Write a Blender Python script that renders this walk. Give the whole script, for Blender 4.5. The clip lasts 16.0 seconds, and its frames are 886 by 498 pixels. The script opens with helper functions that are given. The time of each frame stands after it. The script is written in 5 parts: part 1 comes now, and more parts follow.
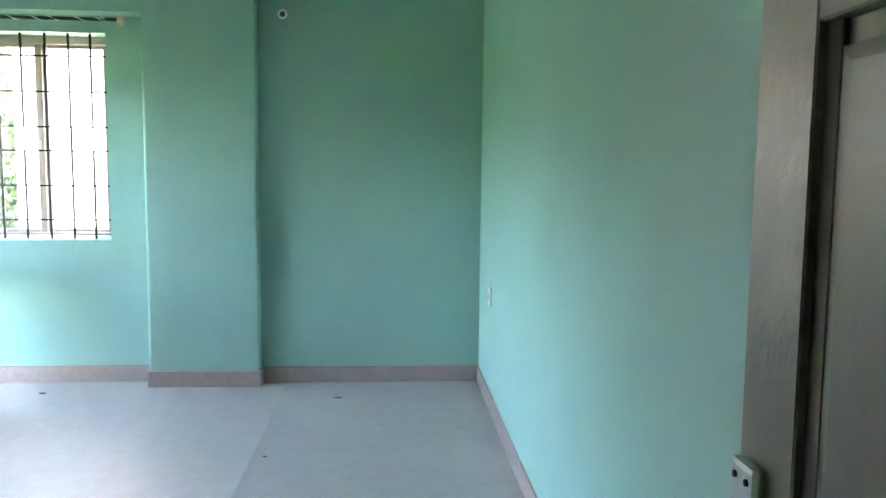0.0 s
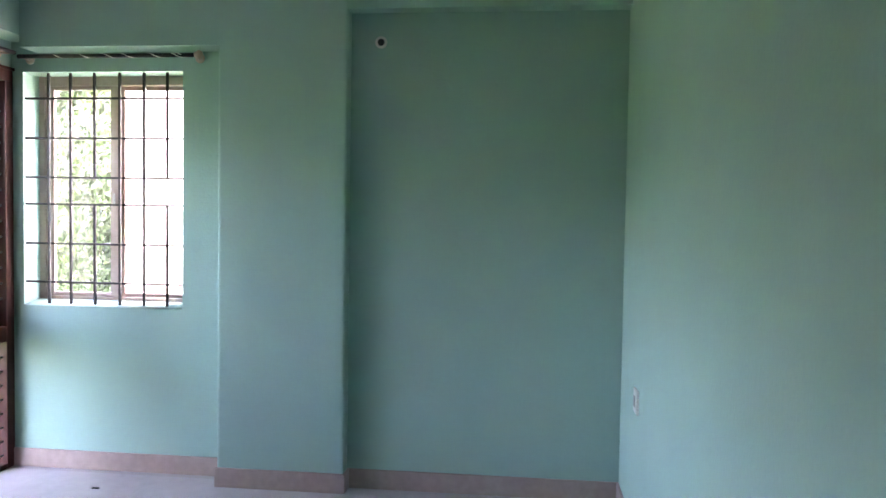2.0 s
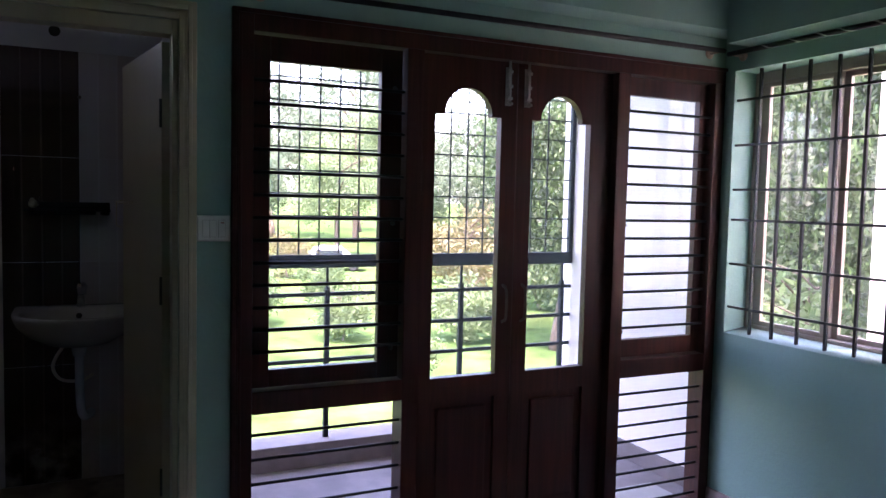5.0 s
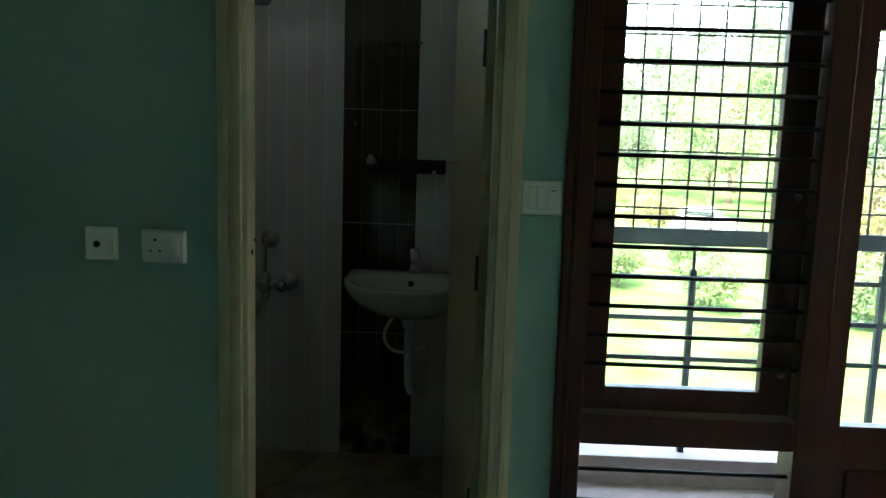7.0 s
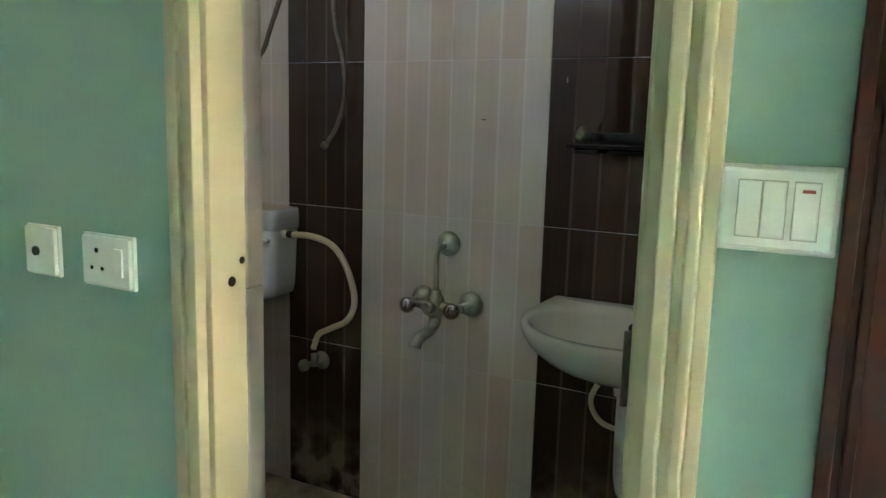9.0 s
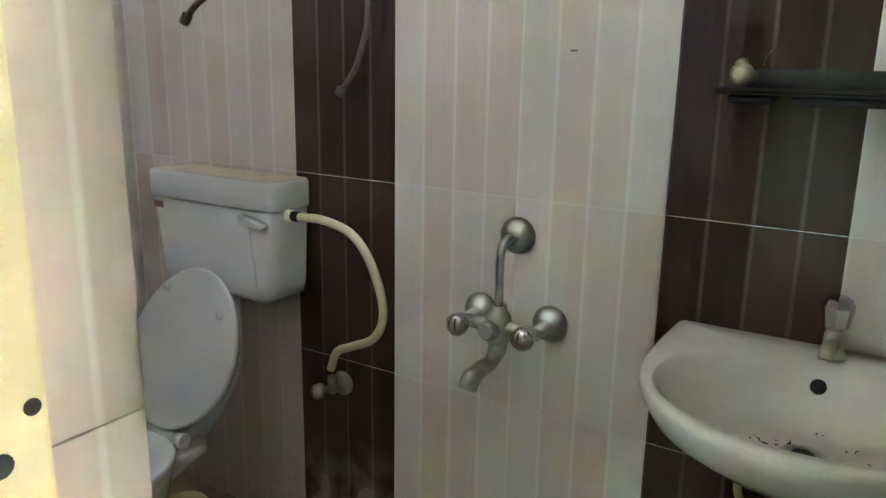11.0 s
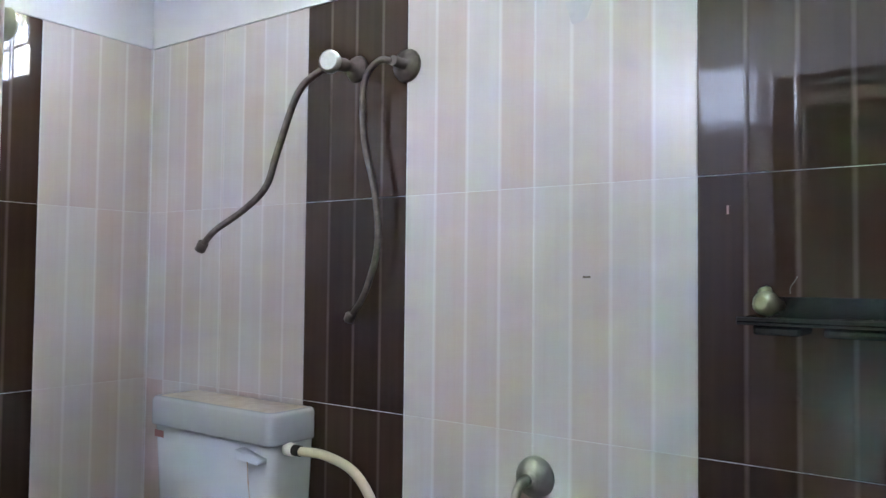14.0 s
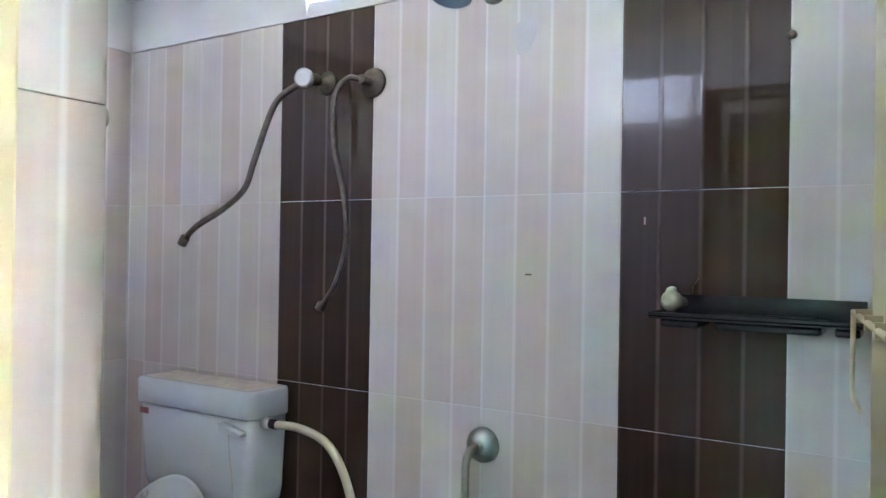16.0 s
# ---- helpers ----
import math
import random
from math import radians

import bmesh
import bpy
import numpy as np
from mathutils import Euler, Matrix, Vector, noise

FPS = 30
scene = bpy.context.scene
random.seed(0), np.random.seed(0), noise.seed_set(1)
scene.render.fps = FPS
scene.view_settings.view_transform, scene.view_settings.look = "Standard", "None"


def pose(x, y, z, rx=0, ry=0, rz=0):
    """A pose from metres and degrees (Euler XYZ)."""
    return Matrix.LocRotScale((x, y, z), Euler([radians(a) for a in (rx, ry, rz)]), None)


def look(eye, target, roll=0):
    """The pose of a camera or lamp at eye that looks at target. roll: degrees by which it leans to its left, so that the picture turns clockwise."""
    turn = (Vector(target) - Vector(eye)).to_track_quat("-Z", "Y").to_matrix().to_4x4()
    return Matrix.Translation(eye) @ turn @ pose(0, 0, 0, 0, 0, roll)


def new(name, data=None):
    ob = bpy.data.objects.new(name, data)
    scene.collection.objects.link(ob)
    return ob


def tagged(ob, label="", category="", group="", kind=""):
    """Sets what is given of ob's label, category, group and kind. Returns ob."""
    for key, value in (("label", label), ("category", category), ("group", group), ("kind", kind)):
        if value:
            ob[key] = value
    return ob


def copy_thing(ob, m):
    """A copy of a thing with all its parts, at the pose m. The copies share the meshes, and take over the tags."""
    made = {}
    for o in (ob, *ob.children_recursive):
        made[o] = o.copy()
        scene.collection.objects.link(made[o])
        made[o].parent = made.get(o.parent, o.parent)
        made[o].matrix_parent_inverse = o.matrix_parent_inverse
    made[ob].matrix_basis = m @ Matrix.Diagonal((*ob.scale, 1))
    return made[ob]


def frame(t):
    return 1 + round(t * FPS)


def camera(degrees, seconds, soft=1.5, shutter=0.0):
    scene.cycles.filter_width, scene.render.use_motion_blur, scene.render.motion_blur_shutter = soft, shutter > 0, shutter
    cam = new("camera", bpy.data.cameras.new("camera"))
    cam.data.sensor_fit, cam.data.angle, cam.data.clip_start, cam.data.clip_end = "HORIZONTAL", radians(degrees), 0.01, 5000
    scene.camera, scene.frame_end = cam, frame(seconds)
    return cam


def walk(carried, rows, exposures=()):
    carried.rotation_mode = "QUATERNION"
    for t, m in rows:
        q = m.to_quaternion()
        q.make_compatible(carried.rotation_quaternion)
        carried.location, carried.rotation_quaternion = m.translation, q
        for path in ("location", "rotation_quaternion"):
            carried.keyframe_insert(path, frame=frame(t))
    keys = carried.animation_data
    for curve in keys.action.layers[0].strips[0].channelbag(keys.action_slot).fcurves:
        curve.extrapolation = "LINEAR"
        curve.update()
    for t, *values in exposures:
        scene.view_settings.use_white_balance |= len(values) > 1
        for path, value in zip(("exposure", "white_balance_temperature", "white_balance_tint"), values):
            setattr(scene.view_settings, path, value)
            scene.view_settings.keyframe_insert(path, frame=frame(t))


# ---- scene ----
cam = camera(60.4, 16.0)
PATH = [
    (0, (2.694, -4.813, 1.312), (2.828, -2.827, 1.118), 0.6),
    (0.5, (2.78, -4.567, 1.33), (2.78, -2.575, 1.155), 1.4),
    (1, (2.729, -4.364, 1.358), (2.737, -2.368, 1.229), 1.2),
    (1.5, (2.78, -4.107, 1.359), (2.675, -2.112, 1.265), 1.1),
    (2, (2.778, -3.849, 1.389), (2.558, -1.862, 1.309), 0.9),
    (2.5, (2.715, -3.598, 1.463), (2.383, -1.628, 1.366), 1.0),
    (3, (2.756, -3.357, 1.484), (2.115, -1.465, 1.392), 0.7),
    (3.5, (2.815, -3.184, 1.496), (1.761, -1.488, 1.373), 1.0),
    (4, (2.744, -3.026, 1.474), (1.412, -1.538, 1.353), 1.1),
    (4.5, (2.75, -2.93, 1.48), (1.187, -1.687, 1.36), 1.1),
    (5, (2.79, -2.819, 1.498), (0.988, -1.961, 1.369), 1.3),
    (5.2, (2.794, -2.803, 1.508), (0.927, -2.098, 1.371), 1.5),
    (7.3, (1.858, -2.565, 1.508), (-0.116, -2.748, 1.248), 1.3),
    (7.5, (1.708, -2.545, 1.48), (-0.256, -2.828, 1.231), 1.0),
    (8, (1.352, -2.516, 1.477), (-0.562, -3.025, 1.204), 1.4),
    (8.5, (1.085, -2.382, 1.471), (-0.763, -3.087, 1.174), 0.9),
    (9, (0.868, -2.331, 1.455), (-0.875, -3.258, 1.134), 1.6),
    (11.3, (0.115, -2.768, 1.445), (-1.530, -3.790, 0.938), 1.4),
    (11.5, (0.076, -2.773, 1.441), (-1.568, -3.787, 0.900), 1.6),
    (12, (-0.004, -2.791, 1.461), (-1.616, -3.778, 0.807), 1.6),
    (12.5, (-0.005, -2.792, 1.46), (-1.597, -3.773, 0.75), 2.2),
    (13, (0.004, -2.758, 1.49), (-1.615, -3.862, 1.087), 1.1),
    (13.5, (0.04, -2.738, 1.474), (-1.602, -3.875, 1.359), 1.2),
    (14, (0.043, -2.734, 1.475), (-1.584, -3.894, 1.546), 0.6),
    (14.5, (0.052, -2.723, 1.477), (-1.579, -3.863, 1.675), 0.7),
    (15, (0.062, -2.708, 1.477), (-1.574, -3.829, 1.738), 1.0),
    (15.5, (0.140, -2.690, 1.490), (-1.548, -3.758, 1.573), 0.9),
    (16, (0.248, -2.610, 1.525), (-1.447, -3.672, 1.533), 0.9),
]
# stops follow the clip's own brightening and darkening
EXPOSURES = [(0, 7.0, 6850, 13), (0.5, 6.9, 6900, 16), (1.5, 6.6, 7100, 29), (2.5, 6.42, 7150, 41), (3, 6.27, 7250, 39), (3.5, 5.85, 6800, 43),
             (4.5, 4.9, 6550, 42), (5.2, 4.45, 6500, 41), (7.3, 5.6, 7650, -4), (8, 6.53, 8200, 8), (9.2, 8.18, 8450, 12),
             (11.3, 9.1, 8300, 17), (12.2, 9.45, 8050, 19), (13, 9.6, 7500, 20), (14, 9.38, 6750, 21), (16, 9.24, 6700, 22)]
walk(cam, [(t, look(eye, target, roll)) for t, eye, target, roll in PATH], EXPOSURES)

# ---- sky and sun ----
world = bpy.data.worlds.new("sky")
scene.world = world
world.use_nodes = True
wn = world.node_tree.nodes
sky = wn.new("ShaderNodeTexSky")
sky.sky_type, sky.sun_disc = "NISHITA", False
sky.sun_elevation, sky.sun_rotation = radians(59), radians(119)
sky.dust_density = 3.0
wn["Background"].inputs["Strength"].default_value = 0.15
world.node_tree.links.new(sky.outputs[0], wn["Background"].inputs["Color"])
sun = new("sun", bpy.data.lights.new("sun", "SUN"))
sun.data.energy, sun.data.angle, sun.data.color = 0.9, radians(6), (1.0, 0.96, 0.9)
sun.matrix_world = look((0, 0, 0), (-0.45, 0.25, -0.86))
# daylight standing in the high ventilator of the bathroom
vent_light = new("ventilator_daylight", bpy.data.lights.new("ventilator_daylight", "AREA"))
vent_light.data.shape, vent_light.data.size, vent_light.data.size_y = "RECTANGLE", 0.46, 0.30
vent_light.data.energy, vent_light.data.color = 0.045, (1.0, 0.965, 0.915)
vent_light.matrix_world = look((-1.545, -3.836, 2.386), (0.0, -3.836, 2.386))


# ---- materials ----
def mat(name, color, rough=0.5, metal=0.0, grain=0.0, grain_scale=40.0, bump=0.0, bump_scale=120.0, stain=None, stain_scale=2.5, stain_amount=0.5, coat=0.0):
    """A surface with colour variation at two scales and fine relief."""
    m = bpy.data.materials.new(name)
    m.use_nodes = True
    nt = m.node_tree
    b = nt.nodes["Principled BSDF"]
    b.inputs["Roughness"].default_value = rough
    b.inputs["Metallic"].default_value = metal
    b.inputs["Coat Weight"].default_value = coat
    tc = nt.nodes.new("ShaderNodeNewGeometry")
    base = nt.nodes.new("ShaderNodeRGB")
    base.outputs[0].default_value = (*color, 1)
    out = base.outputs[0]
    if grain:
        n = nt.nodes.new("ShaderNodeTexNoise")
        n.inputs["Scale"].default_value = grain_scale
        n.inputs["Detail"].default_value = 5
        nt.links.new(tc.outputs["Position"], n.inputs["Vector"])
        r = nt.nodes.new("ShaderNodeMapRange")
        r.inputs["From Min"].default_value, r.inputs["From Max"].default_value = 0.3, 0.7
        r.inputs["To Min"].default_value, r.inputs["To Max"].default_value = 1 - grain, 1 + grain
        nt.links.new(n.outputs["Fac"], r.inputs["Value"])
        mx = nt.nodes.new("ShaderNodeVectorMath")
        mx.operation = "SCALE"
        nt.links.new(out, mx.inputs[0])
        nt.links.new(r.outputs[0], mx.inputs["Scale"])
        out = mx.outputs[0]
    if stain:
        n = nt.nodes.new("ShaderNodeTexNoise")
        n.inputs["Scale"].default_value = stain_scale
        n.inputs["Detail"].default_value = 6
        n.inputs["Distortion"].default_value = 0.6
        nt.links.new(tc.outputs["Position"], n.inputs["Vector"])
        r = nt.nodes.new("ShaderNodeMapRange")
        r.inputs["From Min"].default_value, r.inputs["From Max"].default_value = 0.48, 0.72
        r.inputs["To Max"].default_value = stain_amount
        nt.links.new(n.outputs["Fac"], r.inputs["Value"])
        mx = nt.nodes.new("ShaderNodeMix")
        mx.data_type = "RGBA"
        mx.inputs["B"].default_value = (*stain, 1)
        nt.links.new(r.outputs[0], mx.inputs["Factor"])
        nt.links.new(out, mx.inputs["A"])
        out = mx.outputs["Result"]
    nt.links.new(out, b.inputs["Base Color"])
    if bump:
        n = nt.nodes.new("ShaderNodeTexNoise")
        n.inputs["Scale"].default_value = bump_scale
        n.inputs["Detail"].default_value = 4
        nt.links.new(tc.outputs["Position"], n.inputs["Vector"])
        bp = nt.nodes.new("ShaderNodeBump")
        bp.inputs["Strength"].default_value = bump
        bp.inputs["Distance"].default_value = 0.01
        nt.links.new(n.outputs["Fac"], bp.inputs["Height"])
        nt.links.new(bp.outputs[0], b.inputs["Normal"])
    return m


def glass(name, tint=(1, 1, 1), rough=0.0, haze=0.0, haze_color=(0.8, 0.82, 0.8)):
    m = bpy.data.materials.new(name)
    m.use_nodes = True
    nt = m.node_tree
    nt.nodes.remove(nt.nodes["Principled BSDF"])
    tr = nt.nodes.new("ShaderNodeBsdfTransparent")
    tr.inputs[0].default_value = (*tint, 1)
    gl = nt.nodes.new("ShaderNodeBsdfGlossy")
    gl.inputs["Roughness"].default_value = 0.02
    lw = nt.nodes.new("ShaderNodeLayerWeight")
    lw.inputs["Blend"].default_value = 0.5
    pw = nt.nodes.new("ShaderNodeMath")
    pw.operation = "POWER"
    pw.inputs[1].default_value = 5.0
    nt.links.new(lw.outputs["Facing"], pw.inputs[0])
    fr = nt.nodes.new("ShaderNodeMath")
    fr.operation = "MULTIPLY_ADD"
    fr.inputs[1].default_value, fr.inputs[2].default_value = 0.9, 0.04
    nt.links.new(pw.outputs[0], fr.inputs[0])
    mx = nt.nodes.new("ShaderNodeMixShader")
    nt.links.new(fr.outputs[0], mx.inputs[0])
    nt.links.new(tr.outputs[0], mx.inputs[1])
    nt.links.new(gl.outputs[0], mx.inputs[2])
    out = mx.outputs[0]
    # haze mixes in pale translucence, veiling the view as outdoor haze would
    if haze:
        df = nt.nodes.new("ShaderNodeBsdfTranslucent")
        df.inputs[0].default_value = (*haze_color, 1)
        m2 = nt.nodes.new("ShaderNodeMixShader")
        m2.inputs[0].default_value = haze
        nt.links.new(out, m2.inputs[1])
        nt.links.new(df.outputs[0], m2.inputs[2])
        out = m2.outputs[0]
    nt.links.new(out, nt.nodes["Material Output"].inputs[0])
    return m


def tile_mat(name, a, b, line, rough, line_amount=0.5):
    """Glazed wall tile, printed with upright bands; the bands' tints differ from tile to tile."""
    m = bpy.data.materials.new(name)
    m.use_nodes = True
    nt = m.node_tree
    L, N = nt.links.new, nt.nodes.new
    bs = nt.nodes["Principled BSDF"]
    tc, info = N("ShaderNodeTexCoord"), N("ShaderNodeObjectInfo")
    sep = N("ShaderNodeSeparateXYZ")
    L(tc.outputs["Object"], sep.inputs[0])
    div = N("ShaderNodeMath"); div.operation = "DIVIDE"; div.inputs[1].default_value = 0.085
    L(sep.outputs["X"], div.inputs[0])
    fl = N("ShaderNodeMath"); fl.operation = "FLOOR"
    L(div.outputs[0], fl.inputs[0])
    rnd = N("ShaderNodeMath"); rnd.operation = "MULTIPLY_ADD"; rnd.inputs[1].default_value = 3.0
    L(info.outputs["Random"], rnd.inputs[0]); L(fl.outputs[0], rnd.inputs[2])
    wh = N("ShaderNodeTexWhiteNoise"); wh.noise_dimensions = "1D"
    L(rnd.outputs[0], wh.inputs["W"])
    mp = N("ShaderNodeMapping"); mp.inputs["Scale"].default_value = (60, 60, 1.5)
    L(tc.outputs["Object"], mp.inputs[0])
    ns = N("ShaderNodeTexNoise"); ns.inputs["Scale"].default_value = 1.0; ns.inputs["Detail"].default_value = 4
    L(mp.outputs[0], ns.inputs["Vector"])
    ad = N("ShaderNodeMath"); ad.operation = "MULTIPLY_ADD"; ad.inputs[1].default_value = 0.55
    L(ns.outputs["Fac"], ad.inputs[0])
    sc = N("ShaderNodeMath"); sc.operation = "MULTIPLY_ADD"; sc.inputs[1].default_value = 0.85; sc.inputs[2].default_value = -0.2
    L(wh.outputs["Value"], sc.inputs[0]); L(sc.outputs[0], ad.inputs[2])
    mx = N("ShaderNodeMix"); mx.data_type = "RGBA"; mx.clamp_factor = True
    mx.inputs["A"].default_value, mx.inputs["B"].default_value = (*a, 1), (*b, 1)
    L(ad.outputs[0], mx.inputs["Factor"])
    fr = N("ShaderNodeMath"); fr.operation = "FRACT"
    L(div.outputs[0], fr.inputs[0])
    pp = N("ShaderNodeMath"); pp.operation = "PINGPONG"; pp.inputs[1].default_value = 0.5
    L(fr.outputs[0], pp.inputs[0])
    ln = N("ShaderNodeMapRange"); ln.inputs["From Min"].default_value = 0.07; ln.inputs["From Max"].default_value = 0.02
    ln.inputs["To Max"].default_value = line_amount
    L(pp.outputs[0], ln.inputs["Value"])
    m2 = N("ShaderNodeMix"); m2.data_type = "RGBA"
    m2.inputs["B"].default_value = (*line, 1)
    L(ln.outputs[0], m2.inputs["Factor"]); L(mx.outputs["Result"], m2.inputs["A"])
    # limescale and dust, thick near the floor and broken up higher
    geo = N("ShaderNodeNewGeometry")
    sp = N("ShaderNodeSeparateXYZ"); L(geo.outputs["Position"], sp.inputs[0])
    hr = N("ShaderNodeMapRange"); hr.inputs["From Min"].default_value = 0.42; hr.inputs["From Max"].default_value = 0.08
    L(sp.outputs["Z"], hr.inputs["Value"])
    dn = N("ShaderNodeTexNoise"); dn.inputs["Scale"].default_value = 9; dn.inputs["Detail"].default_value = 6
    L(geo.outputs["Position"], dn.inputs["Vector"])
    dr = N("ShaderNodeMapRange"); dr.inputs["From Min"].default_value = 0.42; dr.inputs["From Max"].default_value = 0.62
    L(dn.outputs["Fac"], dr.inputs["Value"])
    dm = N("ShaderNodeMath"); dm.operation = "MULTIPLY"; L(hr.outputs[0], dm.inputs[0]); L(dr.outputs[0], dm.inputs[1])
    dk = N("ShaderNodeMath"); dk.operation = "MULTIPLY"; dk.inputs[1].default_value = 0.55; L(dm.outputs[0], dk.inputs[0])
    m3 = N("ShaderNodeMix"); m3.data_type = "RGBA"; m3.inputs["B"].default_value = (0.36, 0.31, 0.27, 1)
    L(dk.outputs[0], m3.inputs["Factor"]); L(m2.outputs["Result"], m3.inputs["A"])
    L(m3.outputs["Result"], bs.inputs["Base Color"])
    rr = N("ShaderNodeMapRange"); rr.inputs["To Min"].default_value = rough; rr.inputs["To Max"].default_value = 0.6
    L(dm.outputs[0], rr.inputs["Value"]); L(rr.outputs[0], bs.inputs["Roughness"])
    bp = N("ShaderNodeBump"); bp.inputs["Strength"].default_value = 0.35; bp.inputs["Distance"].default_value = 0.002
    L(ln.outputs[0], bp.inputs["Height"]); L(bp.outputs[0], bs.inputs["Normal"])
    return m


def wood_mat(name, a, b, rough=0.35, axis=2, coat=0.3):
    m = bpy.data.materials.new(name)
    m.use_nodes = True
    nt = m.node_tree
    L, N = nt.links.new, nt.nodes.new
    bs = nt.nodes["Principled BSDF"]
    g = N("ShaderNodeNewGeometry")
    mp = N("ShaderNodeMapping")
    s = [45, 45, 45]
    s[axis] = 2.2
    mp.inputs["Scale"].default_value = s
    L(g.outputs["Position"], mp.inputs[0])
    n = N("ShaderNodeTexNoise"); n.inputs["Scale"].default_value = 1; n.inputs["Detail"].default_value = 7; n.inputs["Distortion"].default_value = 0.8
    L(mp.outputs[0], n.inputs["Vector"])
    mx = N("ShaderNodeMix"); mx.data_type = "RGBA"
    mx.inputs["A"].default_value, mx.inputs["B"].default_value = (*a, 1), (*b, 1)
    r = N("ShaderNodeMapRange"); r.inputs["From Min"].default_value = 0.35; r.inputs["From Max"].default_value = 0.7
    L(n.outputs["Fac"], r.inputs["Value"]); L(r.outputs[0], mx.inputs["Factor"])
    L(mx.outputs["Result"], bs.inputs["Base Color"])
    bp = N("ShaderNodeBump"); bp.inputs["Strength"].default_value = 0.15; bp.inputs["Distance"].default_value = 0.002
    L(n.outputs["Fac"], bp.inputs["Height"]); L(bp.outputs[0], bs.inputs["Normal"])
    bs.inputs["Roughness"].default_value = rough
    bs.inputs["Coat Weight"].default_value = coat
    bs.inputs["Specular IOR Level"].default_value = 0.25
    return m


MINT = mat("mint_paint", (0.27, 0.46, 0.385), 0.55, grain=0.03, grain_scale=3, bump=0.12, bump_scale=60, stain=(0.285, 0.455, 0.385), stain_scale=1.3, stain_amount=0.4)
WHITE = mat("white_distemper", (0.78, 0.79, 0.80), 0.8, grain=0.03, grain_scale=5, bump=0.15, bump_scale=80)
SILL = mat("pale_mint_paint", (0.42, 0.58, 0.52), 0.5, grain=0.05, grain_scale=8, bump=0.1)
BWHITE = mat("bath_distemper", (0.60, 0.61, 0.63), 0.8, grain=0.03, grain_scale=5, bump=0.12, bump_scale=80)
BALCONY = mat("cream_exterior_paint", (0.82, 0.73, 0.68), 0.8, grain=0.04, grain_scale=4, bump=0.2)
FLOOR = mat("vitrified_floor", (0.37, 0.33, 0.305), 0.42, grain=0.06, grain_scale=14, stain=(0.42, 0.385, 0.36), stain_scale=1.2, stain_amount=0.5)
GROUT = mat("grout", (0.36, 0.33, 0.31), 0.7)
FLOOR_JOINT = mat("floor_joint", (0.365, 0.325, 0.30), 0.6)
SKIRT = mat("beige_skirting", (0.36, 0.27, 0.23), 0.4, grain=0.08, grain_scale=25)
CEMENT = mat("grey_cement", (0.22, 0.175, 0.165), 0.85, grain=0.12, grain_scale=9, bump=0.3, stain=(0.12, 0.105, 0.10))
BFLOOR = mat("bath_floor_tile", (0.34, 0.27, 0.20), 0.5, grain=0.15, grain_scale=18, stain=(0.10, 0.07, 0.05), stain_scale=7, stain_amount=0.85)
WOOD = wood_mat("dark_polished_wood", (0.042, 0.011, 0.007), (0.075, 0.020, 0.013), 0.42, 2, 0.05)
CREAM = mat("cream_enamel", (0.52, 0.46, 0.305), 0.35, grain=0.05, grain_scale=6, stain=(0.46, 0.40, 0.26), stain_scale=3, stain_amount=0.3)
DOORP = mat("grey_cream_enamel", (0.20, 0.165, 0.12), 0.40, grain=0.05, grain_scale=9, bump=0.25, bump_scale=25)
# the recess shade of the panel groove is put into this dark brown
GROOVE = mat("shaded_groove_brown", (0.085, 0.05, 0.032), 0.7, grain=0.1)
BLACK = mat("black_iron", (0.012, 0.012, 0.014), 0.5, metal=0.3, grain=0.2)
RAILM = mat("grey_rail_paint", (0.012, 0.015, 0.019), 0.6)
RAILM.node_tree.nodes["Principled BSDF"].inputs["Specular IOR Level"].default_value = 0.15
ALU = mat("brown_grey_aluminium", (0.40, 0.32, 0.27), 0.4, metal=0.3, grain=0.05)
CHROME = mat("worn_chrome", (0.37, 0.38, 0.355), 0.40, metal=1.0, grain=0.06, grain_scale=60, stain=(0.20, 0.21, 0.185), stain_scale=22, stain_amount=0.45)
TARNISH = mat("tarnished_valve_metal", (0.17, 0.17, 0.15), 0.45, metal=0.7, grain=0.2, grain_scale=60)
BRIGHT = mat("bright_chrome", (0.55, 0.55, 0.57), 0.14, metal=1.0)
CERAMIC = mat("white_ceramic", (0.57, 0.57, 0.555), 0.16, grain=0.03, grain_scale=12, stain=(0.55, 0.50, 0.44), stain_scale=5, stain_amount=0.5, coat=0.3)
CISTERN = mat("white_plastic", (0.52, 0.565, 0.61), 0.25, grain=0.02, grain_scale=8)
# plate plastic darkened by colour, for the shade in the rocker gaps
SHADOWGAP = mat("shaded_plate_gap", (0.42, 0.41, 0.36), 0.6)
PLATE = mat("white_switch_plastic", (0.72, 0.73, 0.68), 0.3)
DULL = mat("dull_corroded_metal", (0.11, 0.10, 0.085), 0.5, metal=0.5, grain=0.2)
DARK = mat("dark_hole", (0.01, 0.01, 0.01), 0.8)
PIPE = mat("cream_pipe", (0.60, 0.55, 0.42), 0.4)
HOSE = mat("grey_hose", (0.13, 0.11, 0.095), 0.5, metal=0.4, grain=0.25, grain_scale=50)
GREENISH = mat("tarnished_greenish_metal", (0.30, 0.31, 0.22), 0.4, metal=0.6, grain=0.2, stain=(0.14, 0.12, 0.08), stain_scale=30)
SHELFM = mat("black_plastic", (0.012, 0.013, 0.016), 0.25)
BRONZE = mat("cream_brass_enamel", (0.50, 0.38, 0.28), 0.35, metal=0.2)
